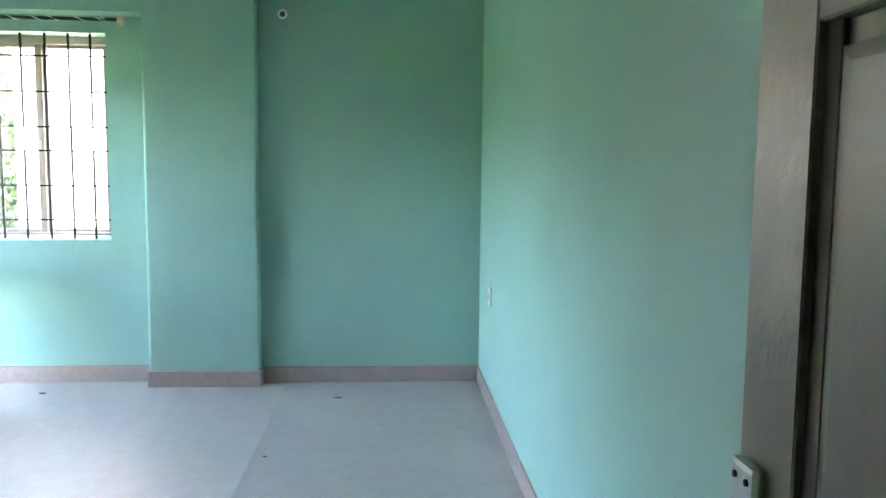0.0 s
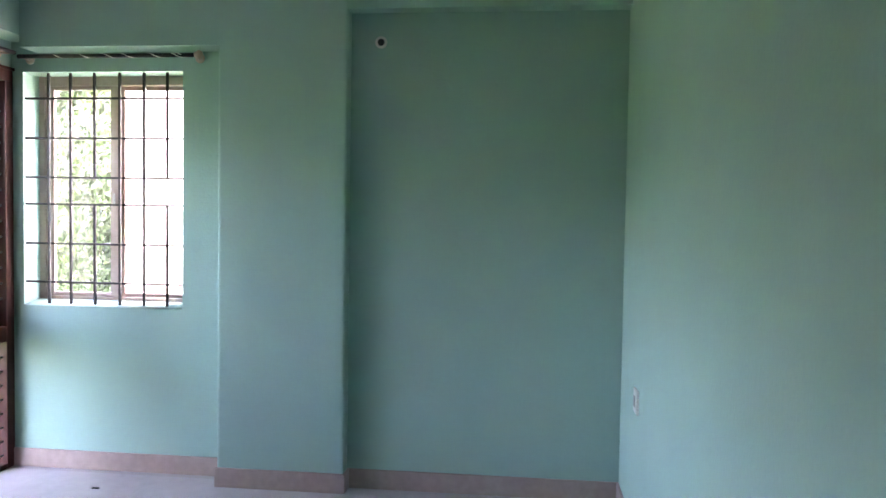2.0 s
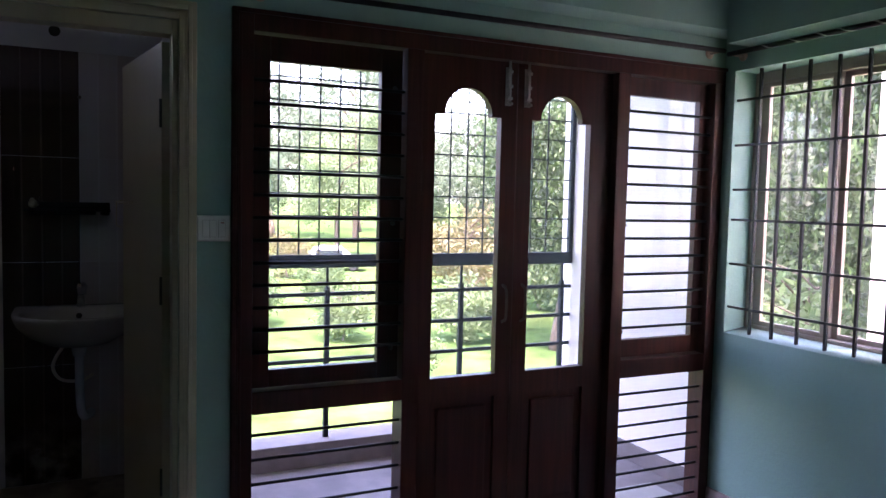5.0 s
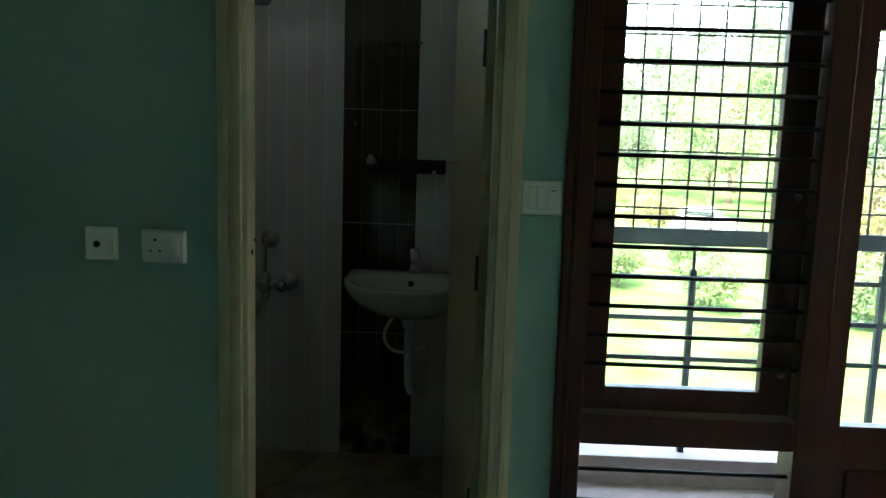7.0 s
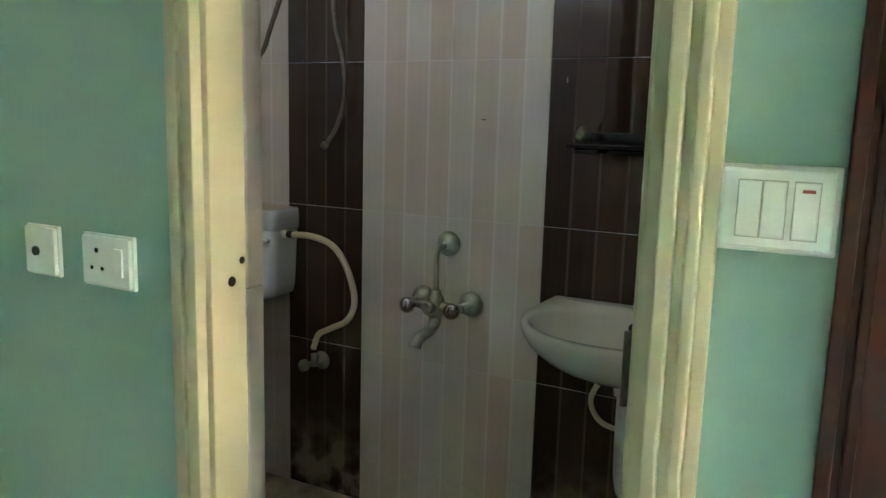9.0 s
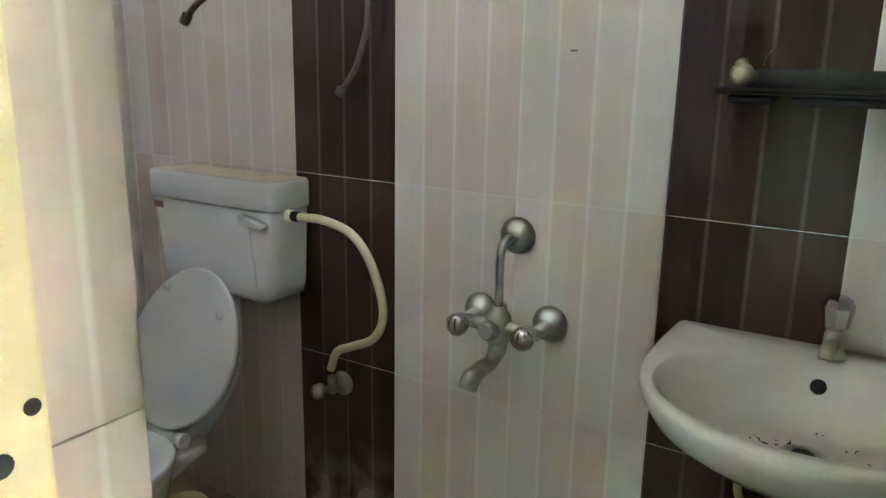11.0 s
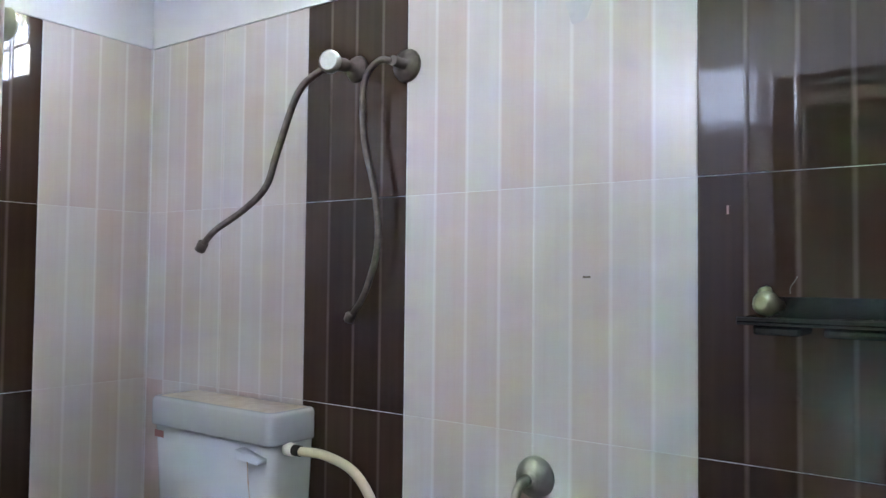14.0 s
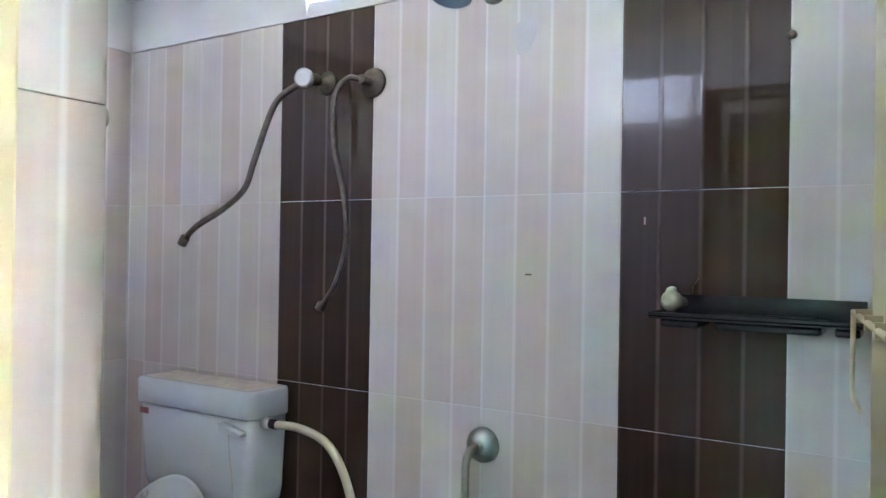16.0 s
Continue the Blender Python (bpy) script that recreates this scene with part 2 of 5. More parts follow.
TILE_L = tile_mat("light_banded_tile", (0.53, 0.525, 0.53), (0.49, 0.405, 0.375), (0.68, 0.68, 0.69), 0.11, 0.42)
TILE_D = tile_mat("dark_banded_tile", (0.028, 0.017, 0.012), (0.054, 0.032, 0.023), (0.16, 0.12, 0.10), 0.035, 0.35)
TILE_D.node_tree.nodes["Principled BSDF"].inputs["Specular IOR Level"].default_value = 0.33
# a slight veil in the panes stands in for hazy light over the garden
GLASS = glass("veiled_glass", haze=0.012)
LAWN = mat("lawn", (0.055, 0.10, 0.03), 0.9, grain=0.5, grain_scale=1.2, stain=(0.085, 0.105, 0.035), stain_scale=0.12, stain_amount=0.7)
LAWN.node_tree.nodes["Principled BSDF"].inputs["Specular IOR Level"].default_value = 0.0
BARK = mat("bark", (0.10, 0.075, 0.055), 0.9, grain=0.3, grain_scale=6, bump=0.5)


def leaf_mat(name, a, b):
    m = bpy.data.materials.new(name)
    m.use_nodes = True
    nt = m.node_tree
    L, N = nt.links.new, nt.nodes.new
    bs = nt.nodes["Principled BSDF"]
    g = N("ShaderNodeNewGeometry")
    mx = N("ShaderNodeMix"); mx.data_type = "RGBA"
    mx.inputs["A"].default_value, mx.inputs["B"].default_value = (*a, 1), (*b, 1)
    L(g.outputs["Random Per Island"], mx.inputs["Factor"])
    L(mx.outputs["Result"], bs.inputs["Base Color"])
    bs.inputs["Roughness"].default_value = 0.6
    bs.inputs["Transmission Weight"].default_value = 0.0
    tl = N("ShaderNodeBsdfTranslucent")
    L(mx.outputs["Result"], tl.inputs[0])
    ms = N("ShaderNodeMixShader"); ms.inputs[0].default_value = 0.5
    L(bs.outputs[0], ms.inputs[1]); L(tl.outputs[0], ms.inputs[2])
    L(ms.outputs[0], nt.nodes["Material Output"].inputs[0])
    return m


# LEAF and LEAF_B are paled and low in contrast, distance haze in their colour
LEAF = leaf_mat("leaves", (0.09, 0.14, 0.065), (0.17, 0.24, 0.09))
LEAF_B = leaf_mat("hazed_grey_leaves", (0.10, 0.14, 0.08), (0.15, 0.20, 0.12))
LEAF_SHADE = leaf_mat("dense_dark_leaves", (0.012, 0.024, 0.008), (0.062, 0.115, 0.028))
LEAF_DRY = leaf_mat("dry_leaves", (0.10, 0.09, 0.04), (0.22, 0.20, 0.08))


# ---- mesh helpers ----
def box(bm, lo, hi):
    """A box between two corners, added to bm."""
    v = [bm.verts.new((x, y, z)) for x in (lo[0], hi[0]) for y in (lo[1], hi[1]) for z in (lo[2], hi[2])]
    for f in ((0, 1, 3, 2), (4, 6, 7, 5), (0, 4, 5, 1), (2, 3, 7, 6), (0, 2, 6, 4), (1, 5, 7, 3)):
        bm.faces.new([v[i] for i in f])
    return v


def bevel(bm, w, seg=2):
    bmesh.ops.recalc_face_normals(bm, faces=bm.faces)
    bmesh.ops.bevel(bm, geom=bm.edges, offset=w, segments=seg, profile=0.6, affect="EDGES")


def boxes(items, w=0.0, seg=2):
    """A bmesh of boxes, each (lo, hi); with rounded edges if w is given."""
    bm = bmesh.new()
    for lo, hi in items:
        box(bm, lo, hi)
    if w:
        bevel(bm, w, seg)
    return bm


def tube(bm, pts, r, n=10, caps=True):
    """A tube along points; r is a radius or one radius a point."""
    pts = [Vector(p) for p in pts]
    rs = r if isinstance(r, (list, tuple)) else [r] * len(pts)
    rings, ref = [], None
    for i, p in enumerate(pts):
        d = (pts[min(i + 1, len(pts) - 1)] - pts[max(i - 1, 0)]).normalized()
        if ref is None:
            ref = d.orthogonal().normalized()
        ref = (ref - d * ref.dot(d)).normalized()
        s = d.cross(ref)
        rings.append([bm.verts.new(p + (ref * math.cos(a) + s * math.sin(a)) * rs[i]) for a in [2 * math.pi * k / n for k in range(n)]])
    for a, b in zip(rings, rings[1:]):
        for k in range(n):
            bm.faces.new((a[k], a[(k + 1) % n], b[(k + 1) % n], b[k])).smooth = True
    if caps:
        bm.faces.new(rings[0][::-1])
        bm.faces.new(rings[-1])


def curve(points, n=8):
    """A smooth line through points."""
    p = [Vector(q) for q in points]
    p = [p[0] * 2 - p[1], *p, p[-1] * 2 - p[-2]]
    out = []
    for a, b, c, d in zip(p, p[1:], p[2:], p[3:]):
        for k in range(n):
            t = k / n
            out.append(0.5 * (2 * b + (c - a) * t + (2 * a - 5 * b + 4 * c - d) * t * t + (3 * b - a - 3 * c + d) * t ** 3))
    return out + [p[-2]]


def lathe(bm, profile, origin, axis=(0, 0, 1), n=24):
    """Turns (radius, height) pairs round an axis."""
    q = Vector((0, 0, 1)).rotation_difference(Vector(axis))
    rings = []
    for r, h in profile:
        rings.append([bm.verts.new(Vector(origin) + q @ Vector((r * math.cos(a), r * math.sin(a), h))) for a in [2 * math.pi * k / n for k in range(n)]])
    for a, b in zip(rings, rings[1:]):
        for k in range(n):
            bm.faces.new((a[k], a[(k + 1) % n], b[(k + 1) % n], b[k])).smooth = True
    bm.faces.new(rings[0][::-1])
    bm.faces.new(rings[-1])


def loft(bm, rings, caps=(True, True)):
    """Skins closed rings of points."""
    rs = [[bm.verts.new(p) for p in ring] for ring in rings]
    n = len(rs[0])
    for a, b in zip(rs, rs[1:]):
        for k in range(n):
            bm.faces.new((a[k], a[(k + 1) % n], b[(k + 1) % n], b[k])).smooth = True
    if caps[0]:
        bm.faces.new(rs[0][::-1])
    if caps[1]:
        bm.faces.new(rs[-1])


def thing(name, label, category, at, group=""):
    e = new(name)
    e.location = at
    e.empty_display_size = 0.05
    return tagged(e, label, category, group)


def part(name, bm, material, parent=None, label=""):
    """One mesh object from a bmesh in world places, under a thing or a part."""
    me = bpy.data.meshes.new(name)
    bmesh.ops.recalc_face_normals(bm, faces=bm.faces)
    bm.to_mesh(me)
    bm.free()
    me.materials.append(material)
    ob = new(name, me)
    if parent:
        ob.parent = parent
        if parent.type == "EMPTY":
            ob.matrix_parent_inverse = Matrix.Translation(-parent.location)
    if label:
        ob["label"] = label
    return ob


def solid(name, bm, material, label, category, group=""):
    """A thing that is one mesh."""
    return tagged(part(name, bm, material), label, category, group)


def structure(name, bm, material, label=""):
    return tagged(part(name, bm, material), label, kind="structure")


# ---- the room's plan ----
EAST, SOUTH, CEIL = 3.25, -6.3, 2.95
UNIT_S, UNIT_TOP = -2.335, 2.16          # the balcony door unit runs from here to the corner
DOOR_S, DOOR_N, DOOR_TOP = -3.215, -2.515, 2.09   # bathroom door opening
REVEAL, BE = -3.275, -0.20              # bathroom side: reveal beside the frame, east wall face
WT = 0.135                               # west wall's thickness
BW, BS, BN, BZ = -1.35, -4.85, -2.44, 0.06        # bathroom: west, south, north walls and floor
BCEIL = 2.95

structure("floor", boxes([((-WT, SOUTH, -0.12), (EAST + 0.2, 0.0, -0.0015))]), FLOOR_JOINT, "bedroom floor slab")
structure("ceiling", boxes([((-WT, SOUTH - 0.2, CEIL), (EAST + 0.2, 0.23, CEIL + 0.12))]), WHITE, "white painted bedroom ceiling")
structure("wall_west", boxes([
    ((-WT, UNIT_S, UNIT_TOP), (0, 0.0, CEIL)), ((-WT, DOOR_N, -0.1), (0, UNIT_S, CEIL)), ((-WT, REVEAL, DOOR_TOP), (0, DOOR_N, CEIL)),
    ((-WT, SOUTH, -0.1), (0, REVEAL - 0.003, CEIL)), ((-0.07, REVEAL - 0.003, -0.1), (0, DOOR_S, CEIL))]), MINT, "mint green painted wall")
structure("beam_west", boxes([((0, SOUTH, 2.30), (0.15, 0.0, CEIL))]), MINT, "mint green boxed beam")
structure("wall_north", boxes([
    ((-WT, 0, -0.1), (0.065, 0.23, CEIL)), ((0.065, 0, -0.1), (0.965, 0.23, 0.885)), ((0.065, 0, 2.14), (0.965, 0.23, CEIL)),
    ((0.965, 0, -0.1), (1.30, 0.23, CEIL)), ((1.30, -0.057, -0.1), (EAST + 0.2, 0.23, CEIL))]), MINT, "mint green painted wall")
structure("pillar", boxes([((1.22, -0.15, -0.05), (1.88, -0.03, CEIL))], 0.016, 3), MINT, "mint green painted pillar")
structure("beam_north", boxes([((0.15, -0.148, 2.24), (1.25, 0.0, CEIL)), ((1.86, -0.148, 2.41), (EAST, -0.05, CEIL))]), MINT, "mint green boxed beam")
structure("wall_east", boxes([((EAST, SOUTH, -0.1), (EAST + 0.2, -0.057, CEIL))]), MINT, "mint green painted wall")
structure("wall_south", boxes([((-WT, SOUTH - 0.2, -0.1), (EAST + 0.2, SOUTH, CEIL))]), MINT, "mint green painted wall")


def skirting(name, lo, hi):
    structure(name, boxes([(lo, hi)], 0.002, 1), SKIRT, "beige tile skirting")


SK = 0.100
skirting("baseboard_north", (0.0, -0.012, 0), (1.215, -0.0, SK))
skirting("baseboard_pillar", (1.212, -0.162, 0), (1.89, -0.15, SK))
skirting("baseboard_pillar_side", (1.88, -0.15, 0), (1.892, -0.057, SK))
skirting("baseboard_recess", (1.892, -0.069, 0), (EAST - 0.012, -0.057, SK))
skirting("baseboard_east", (EAST - 0.012, SOUTH, 0), (EAST, -0.057, SK))
skirting("baseboard_west", (0.0, SOUTH, 0), (0.012, DOOR_S - 0.075, SK))

# ---- balcony door unit ----
RX0, RX1 = -0.095, 0.008                 # frame depth


def ring_frame(y0, y1, z0, z1, w, x0, x1, wb=None):
    wb = w if wb is None else wb
    return [((x0, y0, z0), (x1, y0 + w, z1)), ((x0, y1 - w, z0), (x1, y1, z1)), ((x0, y0 + w, z1 - w), (x1, y1 - w, z1)), ((x0, y0 + w, z0), (x1, y1 - w, z0 + wb))]


unit = thing("balcony_door_unit", "dark polished wooden balcony double door with barred sidelights, closed", "door", (0, -1.17, 0))
part("frame", boxes([((RX0, UNIT_S, 0), (RX1, -2.257, UNIT_TOP)), ((RX0, -1.662, 0), (RX1, -1.592, 2.085)), ((RX0, -0.640, 0), (RX1, -0.572, 2.085)),
                     ((RX0, -0.062, 0), (RX1, -0.001, 2.085)), ((RX0, -2.257, 2.085), (RX1, -0.001, UNIT_TOP)),
                     ((RX0, -2.257, 0.69), (RX1, -1.662, 0.775)), ((RX0, -0.572, 0.69), (RX1, -0.062, 0.775)),
                     ((RX0, -2.257, 0), (RX1, -1.662, 0.03)), ((RX0, -0.572, 0), (RX1, -0.062, 0.03))], 0.004), WOOD, unit)
part("frame_moulding", boxes([((RX1, UNIT_S, 0), (RX1 + 0.012, UNIT_S + 0.016, UNIT_TOP)), ((RX1, UNIT_S + 0.024, 0), (RX1 + 0.009, UNIT_S + 0.036, UNIT_TOP - 0.02)),
                              ((RX1, UNIT_S + 0.016, UNIT_TOP - 0.016), (RX1 + 0.012, -0.001, UNIT_TOP))], 0.003), WOOD, unit)


def casement(y0, y1, g0, g1, zb, zt):
    c = part("casement", boxes([((-0.075, y0, 0.778), (-0.04, g0, 2.082)), ((-0.075, g1, 0.778), (-0.04, y1, 2.082)),
                                ((-0.075, g0, 0.778), (-0.04, g1, zb)), ((-0.075, g0, zt), (-0.04, g1, 2.082))], 0.003), WOOD, unit)
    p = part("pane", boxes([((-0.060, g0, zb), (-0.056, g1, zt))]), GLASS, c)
    p.visible_shadow = False


casement(-2.254, -1.665, -2.187, -1.753, 0.845, 1.992)
for y in (-1.70, -0.548):
    for z in (0.90, 1.40, 1.93):
        bm = bmesh.new()
        lathe(bm, [(0.007, 0), (0.009, 0.003), (0.005, 0.008), (0.009, 0.013), (0.006, 0.018)], (-0.040, y, z), (1, 0, 0), 10)
        part("stay_knob", bm, DULL, unit, "small dull metal knob")
casement(-0.569, -0.065, -0.537, -0.112, 0.860, 1.998)


def rods(y0, y1, zs):
    for z in zs:
        bm = bmesh.new()
        tube(bm, [(-0.022, y0, z), (-0.022, y1, z)], 0.0065, 8)
        part("rod", bm, BLACK, unit)


rods(-2.262, -1.655, [1.918 - 0.0835 * i for i in range(13)])
rods(-0.578, -0.055, [1.923 - 0.0835 * i for i in range(13)])
rods(-2.262, -1.655, [0.605 - 0.094 * i for i in range(6)])
rods(-0.578, -0.055, [0.605 - 0.0765 * i for i in range(8)])


def leaf(y0, y1, g0, g1, hinge):
    """A panelled leaf with an arched pane."""
    d = part("door_leaf", bmesh.new(), WOOD, unit)
    bm = bmesh.new()
    x0, x1 = -0.07, -0.032
    zb, zs = 0.757, 1.848
    mid, r = (g0 + g1) / 2, 0.109
    for lo, hi in (((x0, y0, 0.012), (x1, g0, 2.082)), ((x0, g1, 0.012), (x1, y1, 2.082)), ((x0, g0, 0.66), (x1, g1, zb)),
                   ((x0, g0, 0.012), (x1, g1, 0.13)), ((x0 + 0.01, g0, 0.13), (x1 - 0.014, g1, 0.66))):
        box(bm, lo, hi)
    arch = [(g0, zs)] + [(mid - r * math.cos(a), zs + r * 1.03 * math.sin(a)) for a in [math.pi * k / 20 for k in range(21)]] + [(g1, zs)]
    top = [(g0 + (g1 - g0) * i / (len(arch) - 1), 2.082) for i in range(len(arch))]
    for x in (x0, x1):
        a = [bm.verts.new((x, p[0], p[1])) for p in arch]
        t = [bm.verts.new((x, p[0], p[1])) for p in top]
        for i in range(len(arch) - 1):
            bm.faces.new((a[i], a[i + 1], t[i + 1], t[i]))
        if x == x0:
            first = a
    for i in range(len(arch) - 1):
        bm.faces.new((first[i], first[i + 1], a[i + 1], a[i]))
    bmesh.ops.recalc_face_normals(bm, faces=bm.faces)
    bm.to_mesh(d.data)
    bm.free()
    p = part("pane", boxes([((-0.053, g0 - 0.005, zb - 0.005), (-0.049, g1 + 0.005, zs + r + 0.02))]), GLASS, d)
    p.visible_shadow = False
    part("raised_panel", boxes([((x1 - 0.02, g0 + 0.035, 0.165), (x1 - 0.004, g1 - 0.035, 0.625))], 0.008), WOOD, d)
    yh = y1 - 0.045 if hinge == "s" else y0 + 0.045
    bm = bmesh.new()
    tube(bm, curve([(x1 - 0.002, yh, 0.98), (x1 + 0.03, yh, 1.0), (x1 + 0.035, yh, 1.06), (x1 + 0.03, yh, 1.12), (x1 - 0.002, yh, 1.14)], 4), 0.006, 8)
    part("handle", bm, DULL, d, "dull brassy bow handle")
    bm = bmesh.new()
    box(bm, (x1, yh - 0.014, 1.90), (x1 + 0.004, yh + 0.014, 2.06))
    tube(bm, [(x1 + 0.012, yh, 1.91), (x1 + 0.012, yh, 2.09)], 0.006, 8)
    tube(bm, [(x1 + 0.012, yh, 1.915), (x1 + 0.035, yh, 1.905)], 0.006, 8)
    for z in (1.93, 1.98, 2.04):
        box(bm, (x1 + 0.002, yh - 0.012, z - 0.006), (x1 + 0.020, yh + 0.012, z + 0.006))
    part("tower_bolt", bm, CHROME, d, "dull metal tower bolt")


leaf(-1.590, -1.142, -1.522, -1.216, "s")
leaf(-1.138, -0.642, -1.064, -0.757, "n")

# ---- north window ----
WX0, WX1, WZ0, WZ1 = 0.065, 0.965, 0.905, 2.14
win = tagged(new("window_north"), "sliding aluminium window with black iron grill", "window", kind="structure")
win.location = (0.5, 0.1, WZ0)
FY0, FY1 = 0.135, 0.195
part("window_frame", boxes([((WX0, FY0, WZ0), (WX0 + 0.035, FY1, WZ1)), ((WX1 - 0.035, FY0, WZ0), (WX1, FY1, WZ1)),
                            ((WX0 + 0.035, FY0, WZ1 - 0.05), (WX1 - 0.035, FY1, WZ1)), ((WX0 + 0.035, FY0, WZ0), (WX1 - 0.035, FY1, WZ0 + 0.02))], 0.004), ALU, win)
for a, b, y in ((0.102, 0.525, 0.145), (0.505, 0.930, 0.170)):
    s = part("sash", boxes([((a, y, WZ0 + 0.02), (a + 0.045, y + 0.02, WZ1 - 0.05)), ((b - 0.045, y, WZ0 + 0.02), (b, y + 0.02, WZ1 - 0.05)),
                            ((a + 0.045, y, WZ0 + 0.02), (b - 0.045, y + 0.02, WZ0 + 0.042)), ((a + 0.045, y, WZ1 - 0.073), (b - 0.045, y + 0.02, WZ1 - 0.05))], 0.003), ALU, win)
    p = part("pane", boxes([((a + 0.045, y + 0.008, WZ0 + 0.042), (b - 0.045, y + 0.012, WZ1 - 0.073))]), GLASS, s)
    p.visible_shadow = False
part("sash_latch", boxes([((0.495, 0.135, 1.44), (0.507, 0.145, 1.50))], 0.003), CHROME, win)
GX = [0.190, 0.316, 0.453, 0.596, 0.733, 0.863]
GZ = [2.002, 1.789, 1.578, 1.434, 1.221, 1.012]
for i, x in enumerate(GX):
    spans = [(0.885, GZ[3]), (GZ[2], WZ1)] if i in (2, 5) else [(0.885, WZ1)]
    for z0, z1 in spans:
        part("grill_bar", boxes([((x - 0.006, 0.028, z0), (x + 0.006, 0.040, z1))]), BLACK, win)
for z in GZ:
    part("grill_bar", boxes([((WX0, 0.016, z - 0.0055), (WX1, 0.028, z + 0.0055))]), BLACK, win)

bm = bmesh.new()
loft(bm, [[(x, 0.001, 0.880), (x, 0.001, 0.889), (x, FY0 + 0.004, 0.908), (x, FY0 + 0.004, 0.880)] for x in (WX0 - 0.0, WX1)])
part("window_sill", bm, SILL, win, "pale painted sloping sill")

# ---- curtain rods ----
def curtain_rod(a, b, wall_dir, label, ends=(-1, 1)):
    t = thing("curtain_rod", label, "curtain rod", a, "curtain rods")
    bm = bmesh.new()
    tube(bm, [a, b], 0.011, 12)
    part("rod", bm, BLACK, t)
    d = (Vector(b) - Vector(a)).normalized()
    for e, s in ((a, -1), (b, 1)):
        e = Vector(e)
        if s in ends:
            bm = bmesh.new()
            lathe(bm, [(0.012, 0), (0.018, 0.005), (0.013, 0.010), (0.024, 0.018), (0.025, 0.028), (0.018, 0.038), (0.004, 0.042)], e - d * s * 0.004, d * s, 16)
            part("finial", bm, BRONZE, t, "cream turned finial")
        bm = bmesh.new()
        p = e - d * s * 0.012
        tube(bm, [p, p + Vector(wall_dir)], 0.008, 8)
        lathe(bm, [(0.026, 0), (0.024, 0.004), (0.010, 0.008)], p + Vector(wall_dir), tuple(-Vector(wall_dir).normalized()), 16)
        part("bracket", bm, BRONZE, t)


curtain_rod((0.098, -0.085, 2.205), (1.072, -0.085, 2.205), (0, 0.083, 0), "black curtain rod with a cream finial above the barred window", (1,))
bm = bmesh.new()
r_ = random.Random(8)
for x0_, turns in ((0.30, 1.6), (0.47, 1.1), (0.60, 2.0), (0.79, 1.4), (0.94, 1.0)):
    n_ = int(turns * 10)
    strip = []
    for i in range(n_ + 1):
        a_ = 2 * math.pi * i / 10 + x0_ * 9
        x_ = x0_ + 0.150 * i / 10
        w_ = 0.009 + 0.005 * math.sin(i * 1.7)
        strip.append([bm.verts.new((x_ + dx, -0.085 + r * math.cos(a_), 2.205 + r * math.sin(a_))) for dx, r in ((0, 0.0112), (0, 0.0126), (w_, 0.0126), (w_, 0.0112))])
    for p_, q_ in zip(strip, strip[1:]):
        for k in range(4):
            bm.faces.new((p_[k], p_[(k + 1) % 4], q_[(k + 1) % 4], q_[k]))
    bm.faces.new(strip[0]); bm.faces.new(strip[-1])
sleeve = solid("torn_sleeve", bm, PLATE, "torn strips of white plastic wrapping round the black curtain rod", "plastic wrapping")
curtain_rod((0.085, -2.25, 2.215), (0.085, -0.095, 2.222), (-0.083, 0, 0), "long black curtain rod above the balcony door", (-1,))

# ---- hole in the recess wall ----
bm = bmesh.new()
lathe(bm, [(0.030, 0), (0.030, 0.004), (0.020, 0.007), (0.017, 0.004), (0.016, 0.001)], (2.031, -0.057, 2.265), (0, -1, 0), 20)
h = solid("conduit_collar", bm, PLATE, "white round conduit collar in the mint wall", "conduit outlet")
bm = bmesh.new()
lathe(bm, [(0.0175, 0), (0.0175, 0.0015)], (2.031, -0.062, 2.265), (0, -1, 0), 20)
part("mouth", bm, DARK, h)

# ---- switch plates ----
def plate(y0, y1, z0, z1, label, name="switch_plate", group="switch plates"):
    t = thing(name, label, "switch plate", (0, (y0 + y1) / 2, z0), group)
    part("plate", boxes([((0, y0, z0), (0.008, y1, z1)), ((0.0, y0 + 0.004, z0 + 0.004), (0.015, y1 - 0.004, z1 - 0.004))], 0.003), PLATE, t)
    return t


p = plate(-2.455, -2.338, 1.332, 1.424, "white switch plate with three rockers on the mint wall")
for y0, y1 in ((-2.434, -2.412), (-2.410, -2.388), (-2.380, -2.357)):
    part("rocker", boxes([((0.0135, y0, 1.349), (0.018, y1, 1.407))], 0.001), PLATE, p)
    # thin darker rim drawn round the rocker as its gap's shade
    part("rocker_gap", boxes([((0.0148, y0 - 0.0012, 1.3475), (0.0154, y1 + 0.0012, 1.4085))]), SHADOWGAP, p)
part("indicator", boxes([((0.0175, -2.373, 1.397), (0.0187, -2.361, 1.4005))]), mat("red_plastic", (0.35, 0.03, 0.02), 0.3), p, "small red indicator")
p = plate(-3.655, -3.565, 1.165, 1.258, "white television socket plate on the mint wall", "socket_plate")
bm = bmesh.new()
lathe(bm, [(0.009, 0), (0.009, 0.004), (0.004, 0.004), (0.004, 0.001)], (0.015, -3.618, 1.211), (1, 0, 0), 14)
part("jack", bm, DARK, p)
p = plate(-3.497, -3.372, 1.163, 1.256, "white power socket plate with three pin holes and a switch", "socket_plate")
